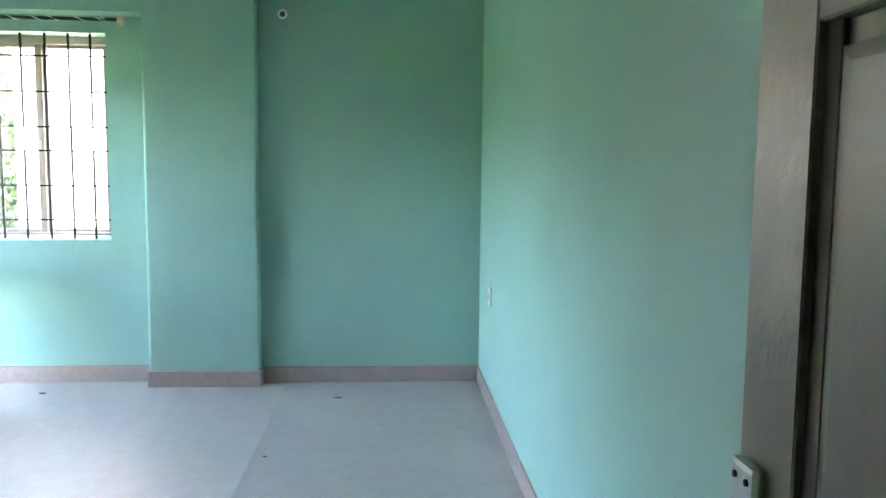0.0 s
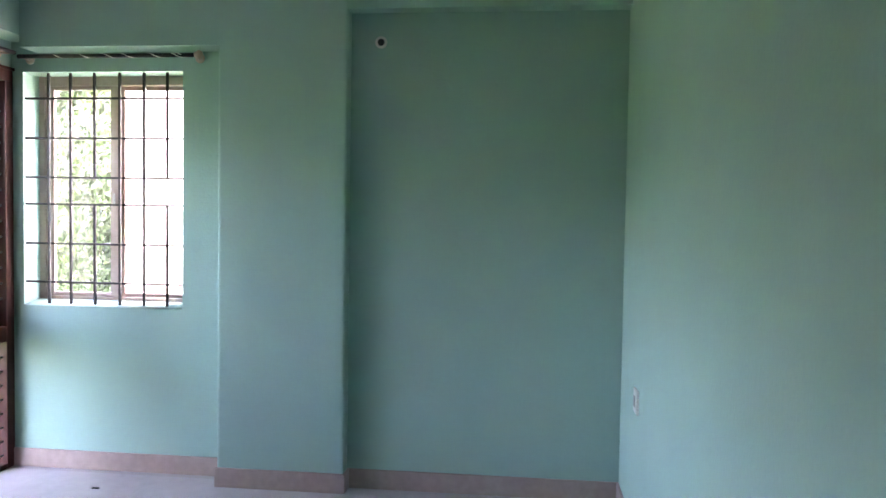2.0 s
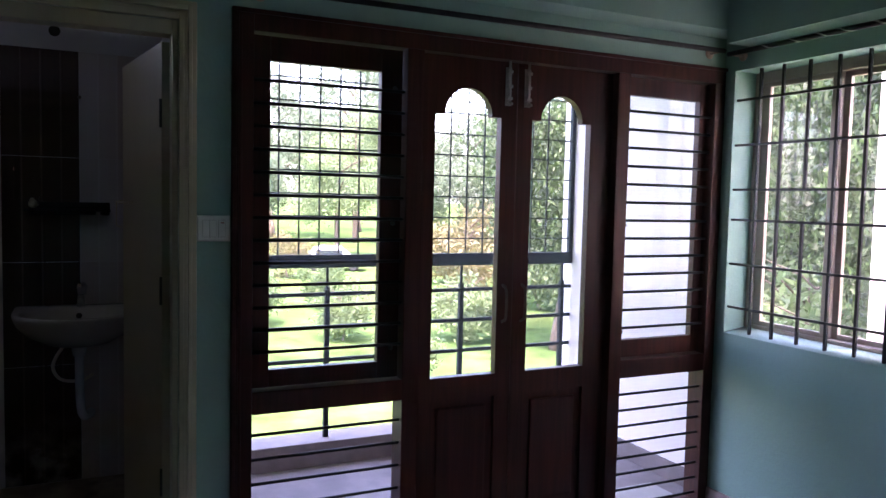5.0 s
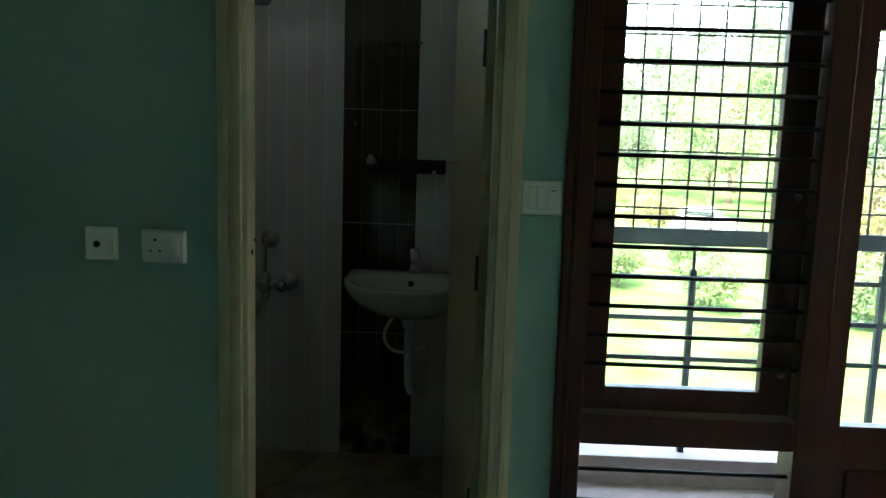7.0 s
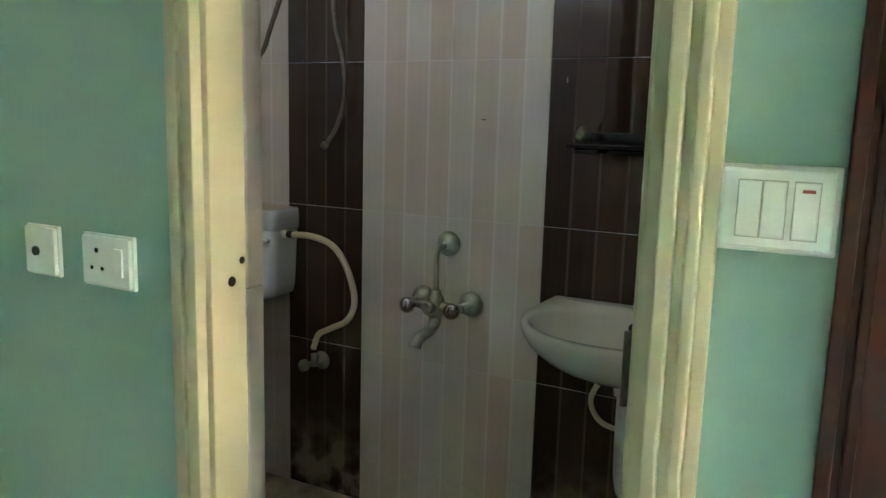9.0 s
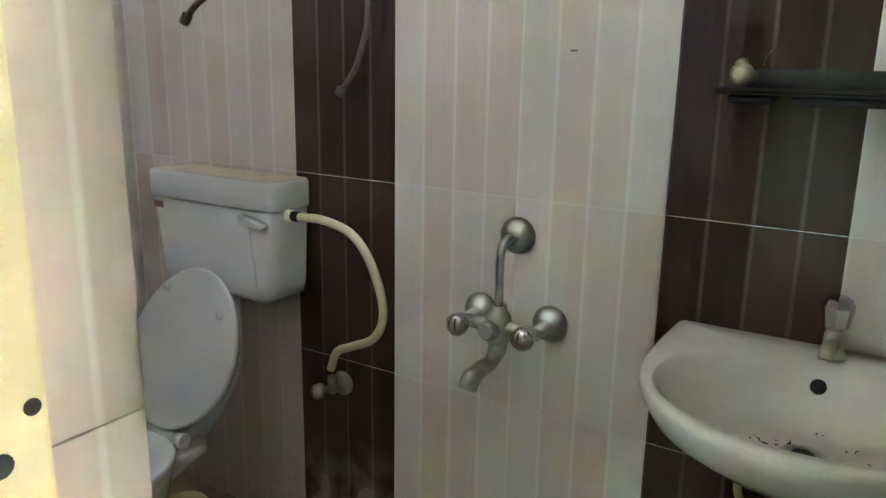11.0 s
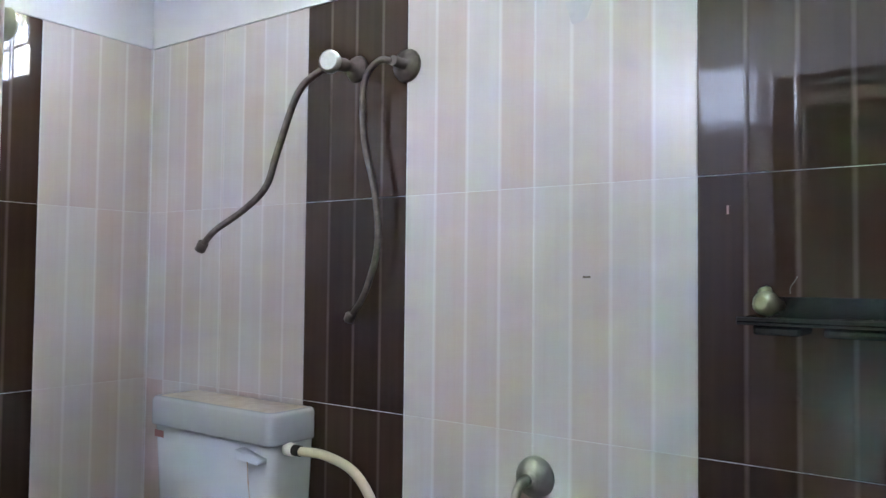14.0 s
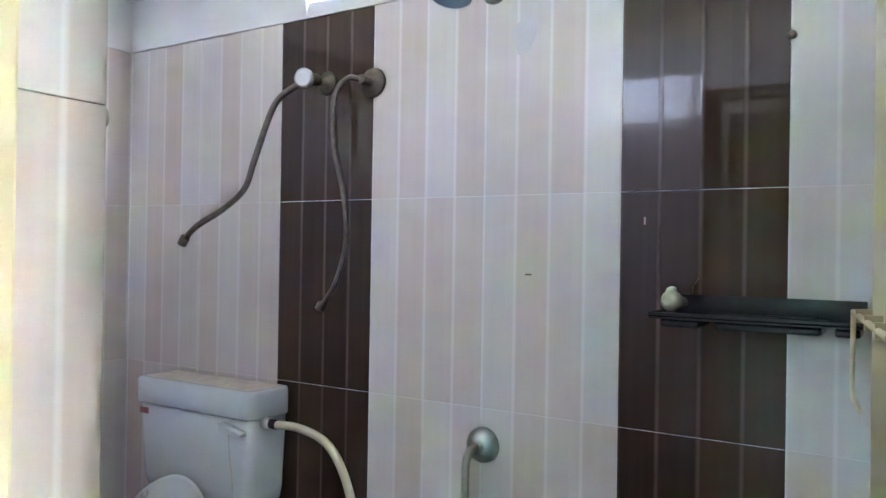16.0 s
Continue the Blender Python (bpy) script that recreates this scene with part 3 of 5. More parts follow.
for y, z, r in ((-3.455, 1.228, 0.0045), (-3.468, 1.197, 0.0035), (-3.442, 1.197, 0.0035)):
    bm = bmesh.new()
    lathe(bm, [(r, 0), (r, 0.0012)], (0.015, y, z), (1, 0, 0), 12)
    part("pin_hole", bm, DARK, p)
part("rocker", boxes([((0.0135, -3.408, 1.187), (0.0185, -3.390, 1.235))], 0.001), PLATE, p)
ep = thing("socket_plate", "white socket plate low on the mint wall", "switch plate", (EAST, -0.6, 0.58), "switch plates")
part("plate", boxes([((EAST - 0.010, -0.66, 0.585), (EAST, -0.56, 0.685))], 0.003), PLATE, ep)
part("rocker", boxes([((EAST - 0.013, -0.605, 0.61), (EAST - 0.009, -0.58, 0.655))], 0.001), GROUT, ep)
ep = thing("socket_plate", "white socket plate on the mint wall near the bedroom door", "switch plate", (EAST, -3.2, 1.2), "switch plates")
part("plate", boxes([((EAST - 0.010, -3.845, 1.204), (EAST, -3.718, 1.282))], 0.003), PLATE, ep)
for y, z in ((-3.765, 1.257), (-3.779, 1.229), (-3.751, 1.229)):
    bm = bmesh.new()
    lathe(bm, [(0.005, 0), (0.005, 0.0012)], (EAST - 0.010, y, z), (-1, 0, 0), 12)
    part("pin_hole", bm, DARK, ep)

# ---- bedroom door, standing open ----
bd = thing("bedroom_door", "glossy grey-cream panelled door standing open, with a steel lock", "door", (3.02, -4.9, 0))
DX0, DX1, DY0, DY1 = 3.02, 3.055, -4.95, -4.142
ST, PY0, PY1, PZ0, PZ1 = 0.092, DY0 + 0.11, DY1 - 0.092, 0.22, 1.432     # stile width and the panel's opening
part("leaf", boxes([((DX0, PY1, 0.01), (DX1, DY1, 2.06)), ((DX0, DY0, 0.01), (DX1, PY0, 2.06)), ((DX0, PY0, PZ1), (DX1, PY1, 2.06)), ((DX0, PY0, 0.01), (DX1, PY1, PZ0)),
                    ((DX0 + 0.014, PY0, PZ0), (DX1 - 0.006, PY1, PZ1))], 0.002, 1), DOORP, bd)
part("panel_groove", boxes([((DX0 + 0.008, PY1 - 0.021, PZ0), (DX0 + 0.0145, PY1, PZ1)), ((DX0 + 0.008, PY0, PZ0), (DX0 + 0.0145, PY0 + 0.021, PZ1))], 0.001, 1), GROOVE, bd, "panel groove coloured dark brown for its shade")
bm = bmesh.new()
rp = lambda x, m: [(x, PY0 + m, PZ0 + m), (x, PY1 - m, PZ0 + m), (x, PY1 - m, PZ1 - m), (x, PY0 + m, PZ1 - m)]
loft(bm, [rp(DX0 + 0.0145, 0.021), rp(DX0 + 0.009, 0.0215), rp(DX0 + 0.0065, 0.034), rp(DX0 + 0.0065, 0.060)])
for f in bm.faces:
    f.smooth = False
part("raised_panel", bm, DOORP, bd)
part("lock", boxes([((DX0 - 0.014, DY1 - 0.052, 0.89), (DX0, DY1 - 0.010, 1.060))], 0.006), CHROME, bd, "steel rim lock")
for y in (DY1 - 0.044, DY1 - 0.022):
    bm = bmesh.new()
    lathe(bm, [(0.0035, 0), (0.003, 0.002)], (DX0 - 0.014, y, 1.045), (-1, 0, 0), 10)
    part("screw", bm, DARK, bd)

# ---- bathroom door frame and leaf ----
fr = thing("bathroom_door_frame", "cream enamelled bathroom door frame with moulded architrave", "door frame", (0, (DOOR_S + DOOR_N) / 2, 0))
part("jamb", boxes([((-0.075, DOOR_S, 0), (0.004, DOOR_S + 0.014, DOOR_TOP)), ((-0.075, DOOR_N - 0.02, 0), (0.004, DOOR_N, DOOR_TOP)),
                    ((-0.075, DOOR_S + 0.014, DOOR_TOP - 0.05), (0.004, DOOR_N - 0.02, DOOR_TOP))], 0.003), CREAM, fr)
TR = [(0.0, 0.018, 0.012), (0.018, 0.034, 0.022), (0.034, 0.048, 0.015), (0.048, 0.068, 0.024)]
tr = []
for a, b, d in TR:
    tr.append(((0, DOOR_S - 0.068 + a, 0), (d, DOOR_S - 0.068 + b, DOOR_TOP + 0.068 - a)))
    tr.append(((0, DOOR_N + 0.062 - b * 0.9, 0), (d, DOOR_N + 0.062 - a * 0.9, DOOR_TOP + 0.068 - a)))
    tr.append(((0, DOOR_S - 0.068 + b, DOOR_TOP + 0.068 - b), (d, DOOR_N + 0.062 - b * 0.9, DOOR_TOP + 0.068 - a)))
part("architrave", boxes(tr, 0.003), CREAM, fr)
for z, y in ((1.118, DOOR_S + 0.0143),):
    for x, dz, r in ((-0.040, 0.077, 0.0085), (-0.064, 0.109, 0.006)):
        bm = bmesh.new()
        lathe(bm, [(r, 0), (r, 0.001)], (x, y, z + dz), (0, 1, 0), 14)
        part("bolt_hole", bm, DARK, fr)
dl = thing("bathroom_door", "cream enamelled bathroom door folded open against the tiled wall", "door", (-0.09, DOOR_N - 0.06, 0.05))
LY0, LY1 = DOOR_N - 0.046, DOOR_N - 0.014
part("leaf", boxes([((-0.775, LY0, 0.09), (-0.088, LY1, 2.03))], 0.003), CREAM, dl)
for z in (0.45, 1.15, 1.78):
    bm = bmesh.new()
    tube(bm, [(-0.084, LY0 - 0.004, z - 0.05), (-0.084, LY0 - 0.004, z + 0.05)], 0.005, 8)
    part("hinge", bm, DULL, dl)
bm = bmesh.new()
tube(bm, [(-0.845, LY0 - 0.014, 1.458), (-0.50, LY0 - 0.014, 1.458)], 0.0035, 8)
tube(bm, [(-0.842, LY0 - 0.014, 1.458), (-0.846, LY0 - 0.014, 1.36), (-0.83, LY0 - 0.014, 1.352), (-0.74, LY0 - 0.014, 1.352)], 0.003, 8)
for x in (-0.77, -0.67, -0.57):
    box(bm, (x - 0.003, LY0 - 0.017, 1.450), (x + 0.003, LY0, 1.466))
part("latch", bm, CREAM, dl, "painted-over sliding latch")
# the leaf leans a little off the wall, turned about its hinges
dl.matrix_world = Matrix.Translation((-0.09, DOOR_N - 0.046, 0.05)) @ Matrix.Rotation(radians(8), 4, "Z") @ Matrix.Translation((0.0, -0.014, 0))

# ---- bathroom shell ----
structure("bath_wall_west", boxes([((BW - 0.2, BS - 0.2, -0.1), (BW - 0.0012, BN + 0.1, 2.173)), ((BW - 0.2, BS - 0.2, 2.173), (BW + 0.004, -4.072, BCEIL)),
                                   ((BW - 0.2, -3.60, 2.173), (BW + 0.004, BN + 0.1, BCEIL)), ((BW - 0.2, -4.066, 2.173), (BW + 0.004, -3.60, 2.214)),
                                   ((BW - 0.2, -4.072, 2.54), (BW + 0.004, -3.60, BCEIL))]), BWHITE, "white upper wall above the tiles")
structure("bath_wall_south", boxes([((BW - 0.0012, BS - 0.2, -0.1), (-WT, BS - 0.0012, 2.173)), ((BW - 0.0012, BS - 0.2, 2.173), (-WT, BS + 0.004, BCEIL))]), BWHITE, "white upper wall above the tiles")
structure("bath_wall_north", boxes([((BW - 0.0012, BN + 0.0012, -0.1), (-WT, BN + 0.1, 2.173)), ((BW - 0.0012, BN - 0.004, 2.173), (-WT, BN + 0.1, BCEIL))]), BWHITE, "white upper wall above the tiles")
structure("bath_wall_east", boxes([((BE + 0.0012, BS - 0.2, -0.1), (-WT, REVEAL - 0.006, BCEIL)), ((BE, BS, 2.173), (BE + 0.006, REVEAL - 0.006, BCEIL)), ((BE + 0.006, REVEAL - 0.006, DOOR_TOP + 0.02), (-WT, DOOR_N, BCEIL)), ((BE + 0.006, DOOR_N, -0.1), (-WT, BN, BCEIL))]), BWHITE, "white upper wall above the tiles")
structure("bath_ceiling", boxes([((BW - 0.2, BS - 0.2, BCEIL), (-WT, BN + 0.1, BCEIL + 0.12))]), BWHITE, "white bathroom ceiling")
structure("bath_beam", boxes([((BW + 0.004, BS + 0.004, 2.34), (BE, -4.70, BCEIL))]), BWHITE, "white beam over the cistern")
structure("bath_floor", boxes([((BW, BS, -0.1), (BE, BN, BZ - 0.004))]), GROUT, "bathroom floor slab")
structure("threshold", boxes([((BE, REVEAL, -0.05), (-0.076, DOOR_N, BZ + 0.012)), ((-0.076, DOOR_S + 0.014, -0.05), (0.0, DOOR_N - 0.02, BZ + 0.012))], 0.003), SKIRT, "stone threshold")
vent = tagged(new("window_bathroom"), "high bathroom ventilator with thin bars, daylight behind", "window", kind="structure")
vent.location = (BW - 0.1, -3.74, 2.24)
bm = bmesh.new()
tube(bm, [(BW - 0.12, -4.126, 2.407), (BW - 0.12, -3.585, 2.404)], 0.006, 8)
part("bar", bm, BLACK, vent)
for y in (-4.000, -3.80):
    bm = bmesh.new()
    tube(bm, [(BW - 0.12, y, 2.400), (BW - 0.12, y, 2.56)], 0.006, 8)
    part("bar", bm, BLACK, vent)

# ---- toilet ----
TY = -4.35                                # middle line
TZ = BZ
toilet = thing("toilet", "white ceramic toilet with lid up and open seat", "toilet", (-0.95, TY, TZ))


def egg(cx, cy, z, a, b, n=40, back=0.80, square=0.72, taper=0.28):
    """A ring rounded to the front (+x) and squared off, a little narrower, at the back."""
    out = []
    for k in range(n):
        t = 2 * math.pi * k / n
        c, s = math.cos(t), math.sin(t)
        if c >= 0:
            x, y = a * c, b * s * (1 - 0.08 * c)
        else:
            x = -a * back * abs(c) ** square
            y = b * math.copysign(abs(s) ** square, s) * (1 - taper * abs(c) ** 2)
        out.append((cx + x, cy + y, z))
    return out


TX, RIM = -0.762, 0.458
bm = bmesh.new()
rings = [egg(TX - 0.10, TY, TZ, 0.16, 0.11), egg(TX - 0.10, TY, TZ + 0.03, 0.155, 0.10), egg(TX - 0.10, TY, TZ + 0.10, 0.13, 0.085), egg(TX - 0.06, TY, TZ + 0.20, 0.17, 0.11),
         egg(TX - 0.02, TY, TZ + 0.29, 0.24, 0.155), egg(TX, TY, RIM - 0.03, 0.275, 0.185), egg(TX, TY, RIM - 0.004, 0.28, 0.19), egg(TX, TY, RIM, 0.272, 0.183),
         egg(TX, TY, RIM, 0.225, 0.135), egg(TX, TY, RIM - 0.02, 0.220, 0.131), egg(TX, TY, RIM - 0.06, 0.208, 0.123), egg(TX, TY, RIM - 0.11, 0.180, 0.105), egg(TX, TY, RIM - 0.16, 0.135, 0.08), egg(TX, TY, RIM - 0.20, 0.08, 0.05), egg(TX, TY, RIM - 0.215, 0.03, 0.02)]
loft(bm, rings)
part("bowl", bm, CERAMIC, toilet)
bm = bmesh.new()
loft(bm, [[(x, TY + y, z) for x, y in ((x1, -w), (x1, w), (x0 + 0.03, w), (x0, w - 0.03), (x0, 0.03 - w), (x0 + 0.03, -w))]
          for z, w, x0, x1 in ((RIM - 0.17, 0.05, -0.93, -0.88), (RIM - 0.09, 0.075, -1.00, -0.93), (RIM - 0.035, 0.112, -1.06, -0.955), (RIM - 0.025, 0.122, -1.075, -0.96), (RIM - 0.006, 0.122, -1.075, -0.96), (RIM - 0.001, 0.116, -1.068, -0.962))])
part("rear_shelf", bm, CERAMIC, toilet)
bm = bmesh.new()
loft(bm, [egg(TX, TY, RIM + 0.003, 0.285, 0.193), egg(TX, TY, RIM + 0.018, 0.287, 0.195), egg(TX, TY, RIM + 0.024, 0.278, 0.187), egg(TX + 0.01, TY, RIM + 0.024, 0.195, 0.113),
          egg(TX + 0.01, TY, RIM + 0.014, 0.188, 0.107), egg(TX + 0.01, TY, RIM + 0.003, 0.19, 0.108), egg(TX, TY, RIM + 0.003, 0.285, 0.193)], (False, False))
part("seat", bm, CISTERN, toilet)
# the lid stands up and leans back
hx, hz = TX - 0.235, RIM + 0.035
lean = radians(24)


def lid_ring(off, grow):
    out = []
    for k in range(40):
        t = 2 * math.pi * k / 40
        c, s = math.cos(t), math.sin(t)
        if c >= 0:
            u, v = 0.215 + (0.220 + grow) * c, (0.203 + grow) * s * (1 - 0.10 * c)
        else:
            u = 0.215 - (0.215 + grow) * abs(c) ** 0.72
            v = (0.203 + grow) * math.copysign(abs(s) ** 0.72, s) * (1 - 0.42 * c * c)
        out.append((hx - u * math.sin(lean) + off * math.cos(lean), TY + 0.010 + v, hz + u * math.cos(lean) + off * math.sin(lean)))
    return out


bm = bmesh.new()
loft(bm, [lid_ring(-0.036, -0.075), lid_ring(-0.030, -0.040), lid_ring(-0.016, -0.014), lid_ring(0.0, -0.004), lid_ring(0.006, 0), lid_ring(0.012, 0), lid_ring(0.016, -0.006), lid_ring(0.014, -0.014)][::-1])
part("lid", bm, CISTERN, toilet)
bm = bmesh.new()
tube(bm, [(hx + 0.005, TY - 0.10, hz - 0.012), (hx + 0.005, TY + 0.10, hz - 0.012)], 0.013, 12)
for s in (-0.085, 0.085):
    tube(bm, [(hx + 0.005, TY + s - 0.018, hz - 0.012), (hx + 0.005, TY + s + 0.018, hz - 0.012)], 0.02, 12)
part("hinge", bm, CISTERN, toilet)
for u, v in ((0.37, -0.10), (0.33, 0.125)):
    bm = bmesh.new()
    c = Vector((hx - u * math.sin(lean) + 0.016, TY + v, hz + u * math.cos(lean)))
    lathe(bm, [(0.011, 0), (0.010, 0.008), (0.004, 0.010)], c, (math.cos(lean), 0, math.sin(lean)), 12)
    part("buffer", bm, CISTERN, toilet)
bm = bmesh.new()
tube(bm, curve([(-0.80, -4.27, 0.12), (-0.865, -4.25, 0.21), (-0.925, -4.235, 0.295), (-0.985, -4.23, 0.300), (-1.02, -4.23, 0.235), (-1.022, -4.23, 0.15), (-1.022, -4.23, TZ)], 6), 0.043, 18)
tube(bm, [(-1.022, -4.23, 0.15), (-1.022, -4.23, TZ + 0.001)], 0.053, 18)
part("waste_pipe", bm, PIPE, toilet, "cream plastic waste bend")

CX0, CX1, CY0, CY1, CZ0, CZ1 = BW + 0.012, -1.195, -4.592, -4.105, 0.828, 1.143
cis = thing("cistern", "white plastic wall-hung cistern with dust on its lid, above the toilet", "cistern", ((CX0 + CX1) / 2, (CY0 + CY1) / 2, CZ0))


def rrect(y0, y1, x0, x1, z, r=0.03, n=6):
    """A rounded rectangle ring, level at z."""
    out = []
    for cx, cy, s in ((x1 - r, y1 - r, 0), (x0 + r * 0.3, y1 - r * 0.3, 1), (x0 + r * 0.3, y0 + r * 0.3, 2), (x1 - r, y0 + r, 3)):
        rr = r if s in (0, 3) else r * 0.3
        for k in range(n + 1):
            a = math.pi / 2 * (s + k / n)
            out.append((cx + rr * math.cos(a), cy + rr * math.sin(a), z))
    return out


bm = bmesh.new()
loft(bm, [rrect(CY0 + 0.06, CY1 - 0.06, CX0, CX1 - 0.03, CZ0 - 0.02, 0.04), rrect(CY0 + 0.03, CY1 - 0.025, CX0, CX1 - 0.012, CZ0 + 0.0, 0.035), rrect(CY0 + 0.02, CY1 - 0.018, CX0, CX1 - 0.010, CZ0 + 0.03, 0.030),
          rrect(CY0 + 0.008, CY1 - 0.008, CX0, CX1 - 0.006, CZ1 - 0.075, 0.024)])
part("tank", bm, CISTERN, cis)
bm = bmesh.new()
loft(bm, [rrect(CY0 + 0.003, CY1 - 0.003, CX0, CX1 + 0.001, CZ1 - 0.076, 0.024), rrect(CY0, CY1, CX0, CX1 + 0.004, CZ1 - 0.072, 0.026), rrect(CY0, CY1, CX0, CX1 + 0.004, CZ1 - 0.010, 0.026), rrect(CY0 + 0.004, CY1 - 0.004, CX0, CX1, CZ1 - 0.002, 0.026), rrect(CY0 + 0.010, CY1 - 0.010, CX0, CX1 - 0.006, CZ1, 0.024)])
DUSTY = mat("settled_dust", (0.50, 0.44, 0.38), 0.8, grain=0.08, grain_scale=60, stain=(0.40, 0.32, 0.25), stain_scale=14, stain_amount=0.7)
part("lid", bm, CISTERN, cis)
bm = bmesh.new()
loft(bm, [rrect(CY0 + 0.018, CY1 - 0.02, CX0 + 0.004, CX1 - 0.012, CZ1 - 0.0005, 0.02), rrect(CY0 + 0.022, CY1 - 0.024, CX0 + 0.006, CX1 - 0.016, CZ1 + 0.0006, 0.02)])
part("dust_film", bm, DUSTY, cis, "pinkish-brown dust on the cistern lid")
bm = bmesh.new()
loft(bm, [[(CX1 - 0.006, y, z) for y, z in ((-4.210, 1.055), (-4.128, 1.037), (-4.128, 1.025), (-4.202, 1.029))],
          [(CX1 + 0.022, y, z) for y, z in ((-4.210, 1.053), (-4.126, 1.035), (-4.128, 1.027), (-4.202, 1.031))]])
part("flush_lever", bm, CISTERN, cis)
bm = bmesh.new()
tube(bm, [(-1.25, CY1 - 0.008, 1.055), (-1.25, CY1 + 0.018, 1.055)], 0.016, 12)
part("inlet_nut", bm, PLATE, cis)
bm = bmesh.new()
tube(bm, [(-1.25, CY1 + 0.018, 1.055), (-1.25, CY1 + 0.040, 1.055)], 0.013, 12)
part("coupling", bm, DARK, cis, "black rubber coupling")
part("label", boxes([((CX1 - 0.004, CY0 + 0.022, 1.035), (CX1 - 0.0025, CY0 + 0.060, 1.053))]), mat("faded_red_label", (0.30, 0.12, 0.12), 0.5), cis, "small faded red maker's label")
bm = bmesh.new()
tube(bm, curve([(CX1 - 0.004, -4.195, 1.022), (CX1 - 0.005, -4.190, 0.96), (CX1 - 0.007, -4.182, 0.91), (CX1 - 0.008, -4.180, 0.85)], 5), [0.0008 + 0.0007 * ((i * 7) % 4 == 0) for i in range(16)], 6)
part("rust_trickle", bm, mat("rust_stain", (0.42, 0.29, 0.17), 0.8), cis, "brown rust trickle below the lever")
bm = bmesh.new()
tube(bm, curve([(BW + 0.10, -4.345, CZ0 - 0.01), (BW + 0.10, -4.342, 0.66), (BW + 0.125, -4.338, 0.56), (BW + 0.21, -4.33, 0.475), (BW + 0.34, -4.31, 0.43)], 6), 0.034, 14)
part("flush_pipe", bm, CISTERN, cis)

hose = thing("inlet_hose", "cream plastic water hose curling from cistern to angle valve", "hose", (-1.28, -3.95, 0.6))
bm = bmesh.new()
tube(bm, curve([(-1.25, CY1 + 0.038, 1.055), (-1.245, -3.98, 1.058), (-1.24, -3.885, 1.035), (-1.24, -3.825, 0.966), (-1.24, -3.790, 0.858), (-1.25, -3.825, 0.778), (-1.27, -3.915, 0.728), (-1.295, -3.985, 0.690), (-1.30, -4.012, 0.632)], 8), 0.011, 12)
part("hose", bm, PIPE, hose)


def angle_valve(name, y, z, label, hang=0.0):
    t = thing(name, label, "valve", (BW, y, z), "angle valves")
    bm = bmesh.new()
    lathe(bm, [(0.035, 0), (0.033, 0.008), (0.016, 0.014), (0.012, 0.016), (0.012, 0.05)], (BW, y, z), (1, 0, 0), 18)
    tube(bm, [(BW + 0.045, y, z - 0.012), (BW + 0.045, y, z + 0.035)], 0.014, 12)
    part("body", bm, TARNISH, t)
    bm = bmesh.new()
    lathe(bm, [(0.011, 0), (0.011, 0.012), (0.019, 0.016), (0.022, 0.024), (0.021, 0.040), (0.013, 0.048), (0.004, 0.050)], (BW + 0.050, y - 0.008, z - 0.004), (0.62, -0.75, -0.15), 10)
    part("knob", bm, TARNISH, t)
    return t


angle_valve("angle_valve", -4.010, 0.575, "dull grey angle valve on the dark tiles below the cistern")

# ---- hand shower stubs above the cistern ----
hs = thing("hose_tap", "corroded tap with a hanging grey metal hose on the dark tiles", "tap", (BW, -3.98, 1.98))
bm = bmesh.new()
lathe(bm, [(0.034, 0), (0.030, 0.008), (0.012, 0.013), (0.012, 0.05)], (BW, -3.992, 1.983), (1, 0, 0), 16)
tube(bm, [(BW + 0.045, -3.992, 1.983), (BW + 0.09, -3.98, 1.975), (BW + 0.125, -3.962, 1.967)], 0.016, 12)
part("tap_body", bm, HOSE, hs)
bm = bmesh.new()
lathe(bm, [(0.018, 0), (0.026, 0.004), (0.027, 0.016), (0.020, 0.022)], (BW + 0.120, -3.962, 1.967), (0.95, 0.25, -0.05), 14)
part("cap", bm, CHROME, hs, "pale chrome cap")
bm = bmesh.new()
tube(bm, curve([(BW + 0.12, -3.965, 1.955), (BW + 0.13, -3.995, 1.948), (BW + 0.13, -4.065, 1.906), (BW + 0.13, -4.132, 1.772), (BW + 0.13, -4.171, 1.689), (BW + 0.13, -4.251, 1.636), (BW + 0.13, -4.36, 1.588), (BW + 0.13, -4.412, 1.551)], 8), 0.0085, 10)
part("hose", bm, HOSE, hs)
bm = bmesh.new()
tube(bm, [(BW + 0.13, -4.408, 1.556), (BW + 0.13, -4.424, 1.536)], 0.014, 10)
part("hose_end", bm, DULL, hs)
hs = thing("hose_tap", "corroded wall flange with a limp brown metal hose", "tap", (BW, -3.84, 1.97))
bm = bmesh.new()
lathe(bm, [(0.040, 0), (0.037, 0.008), (0.016, 0.016), (0.012, 0.018), (0.012, 0.055)], (BW, -3.835, 1.968), (1, 0, 0), 18)
part("flange", bm, HOSE, hs)
bm = bmesh.new()
tube(bm, curve([(BW + 0.05, -3.838, 1.968), (BW + 0.055, -3.878, 1.973), (BW + 0.05, -3.925, 1.930), (BW + 0.045, -3.928, 1.80), (BW + 0.04, -3.897, 1.671), (BW + 0.035, -3.890, 1.55), (BW + 0.035, -3.922, 1.444), (BW + 0.03, -3.965, 1.388), (BW + 0.03, -3.977, 1.376)], 8), 0.0075, 10)
part("hose", bm, HOSE, hs)
bm = bmesh.new()
lathe(bm, [(0.010, 0), (0.013, 0.004), (0.013, 0.02), (0.008, 0.024)], (BW + 0.03, -3.974, 1.384), (0, -0.4, -0.9), 12)
part("hose_end", bm, DULL, hs)

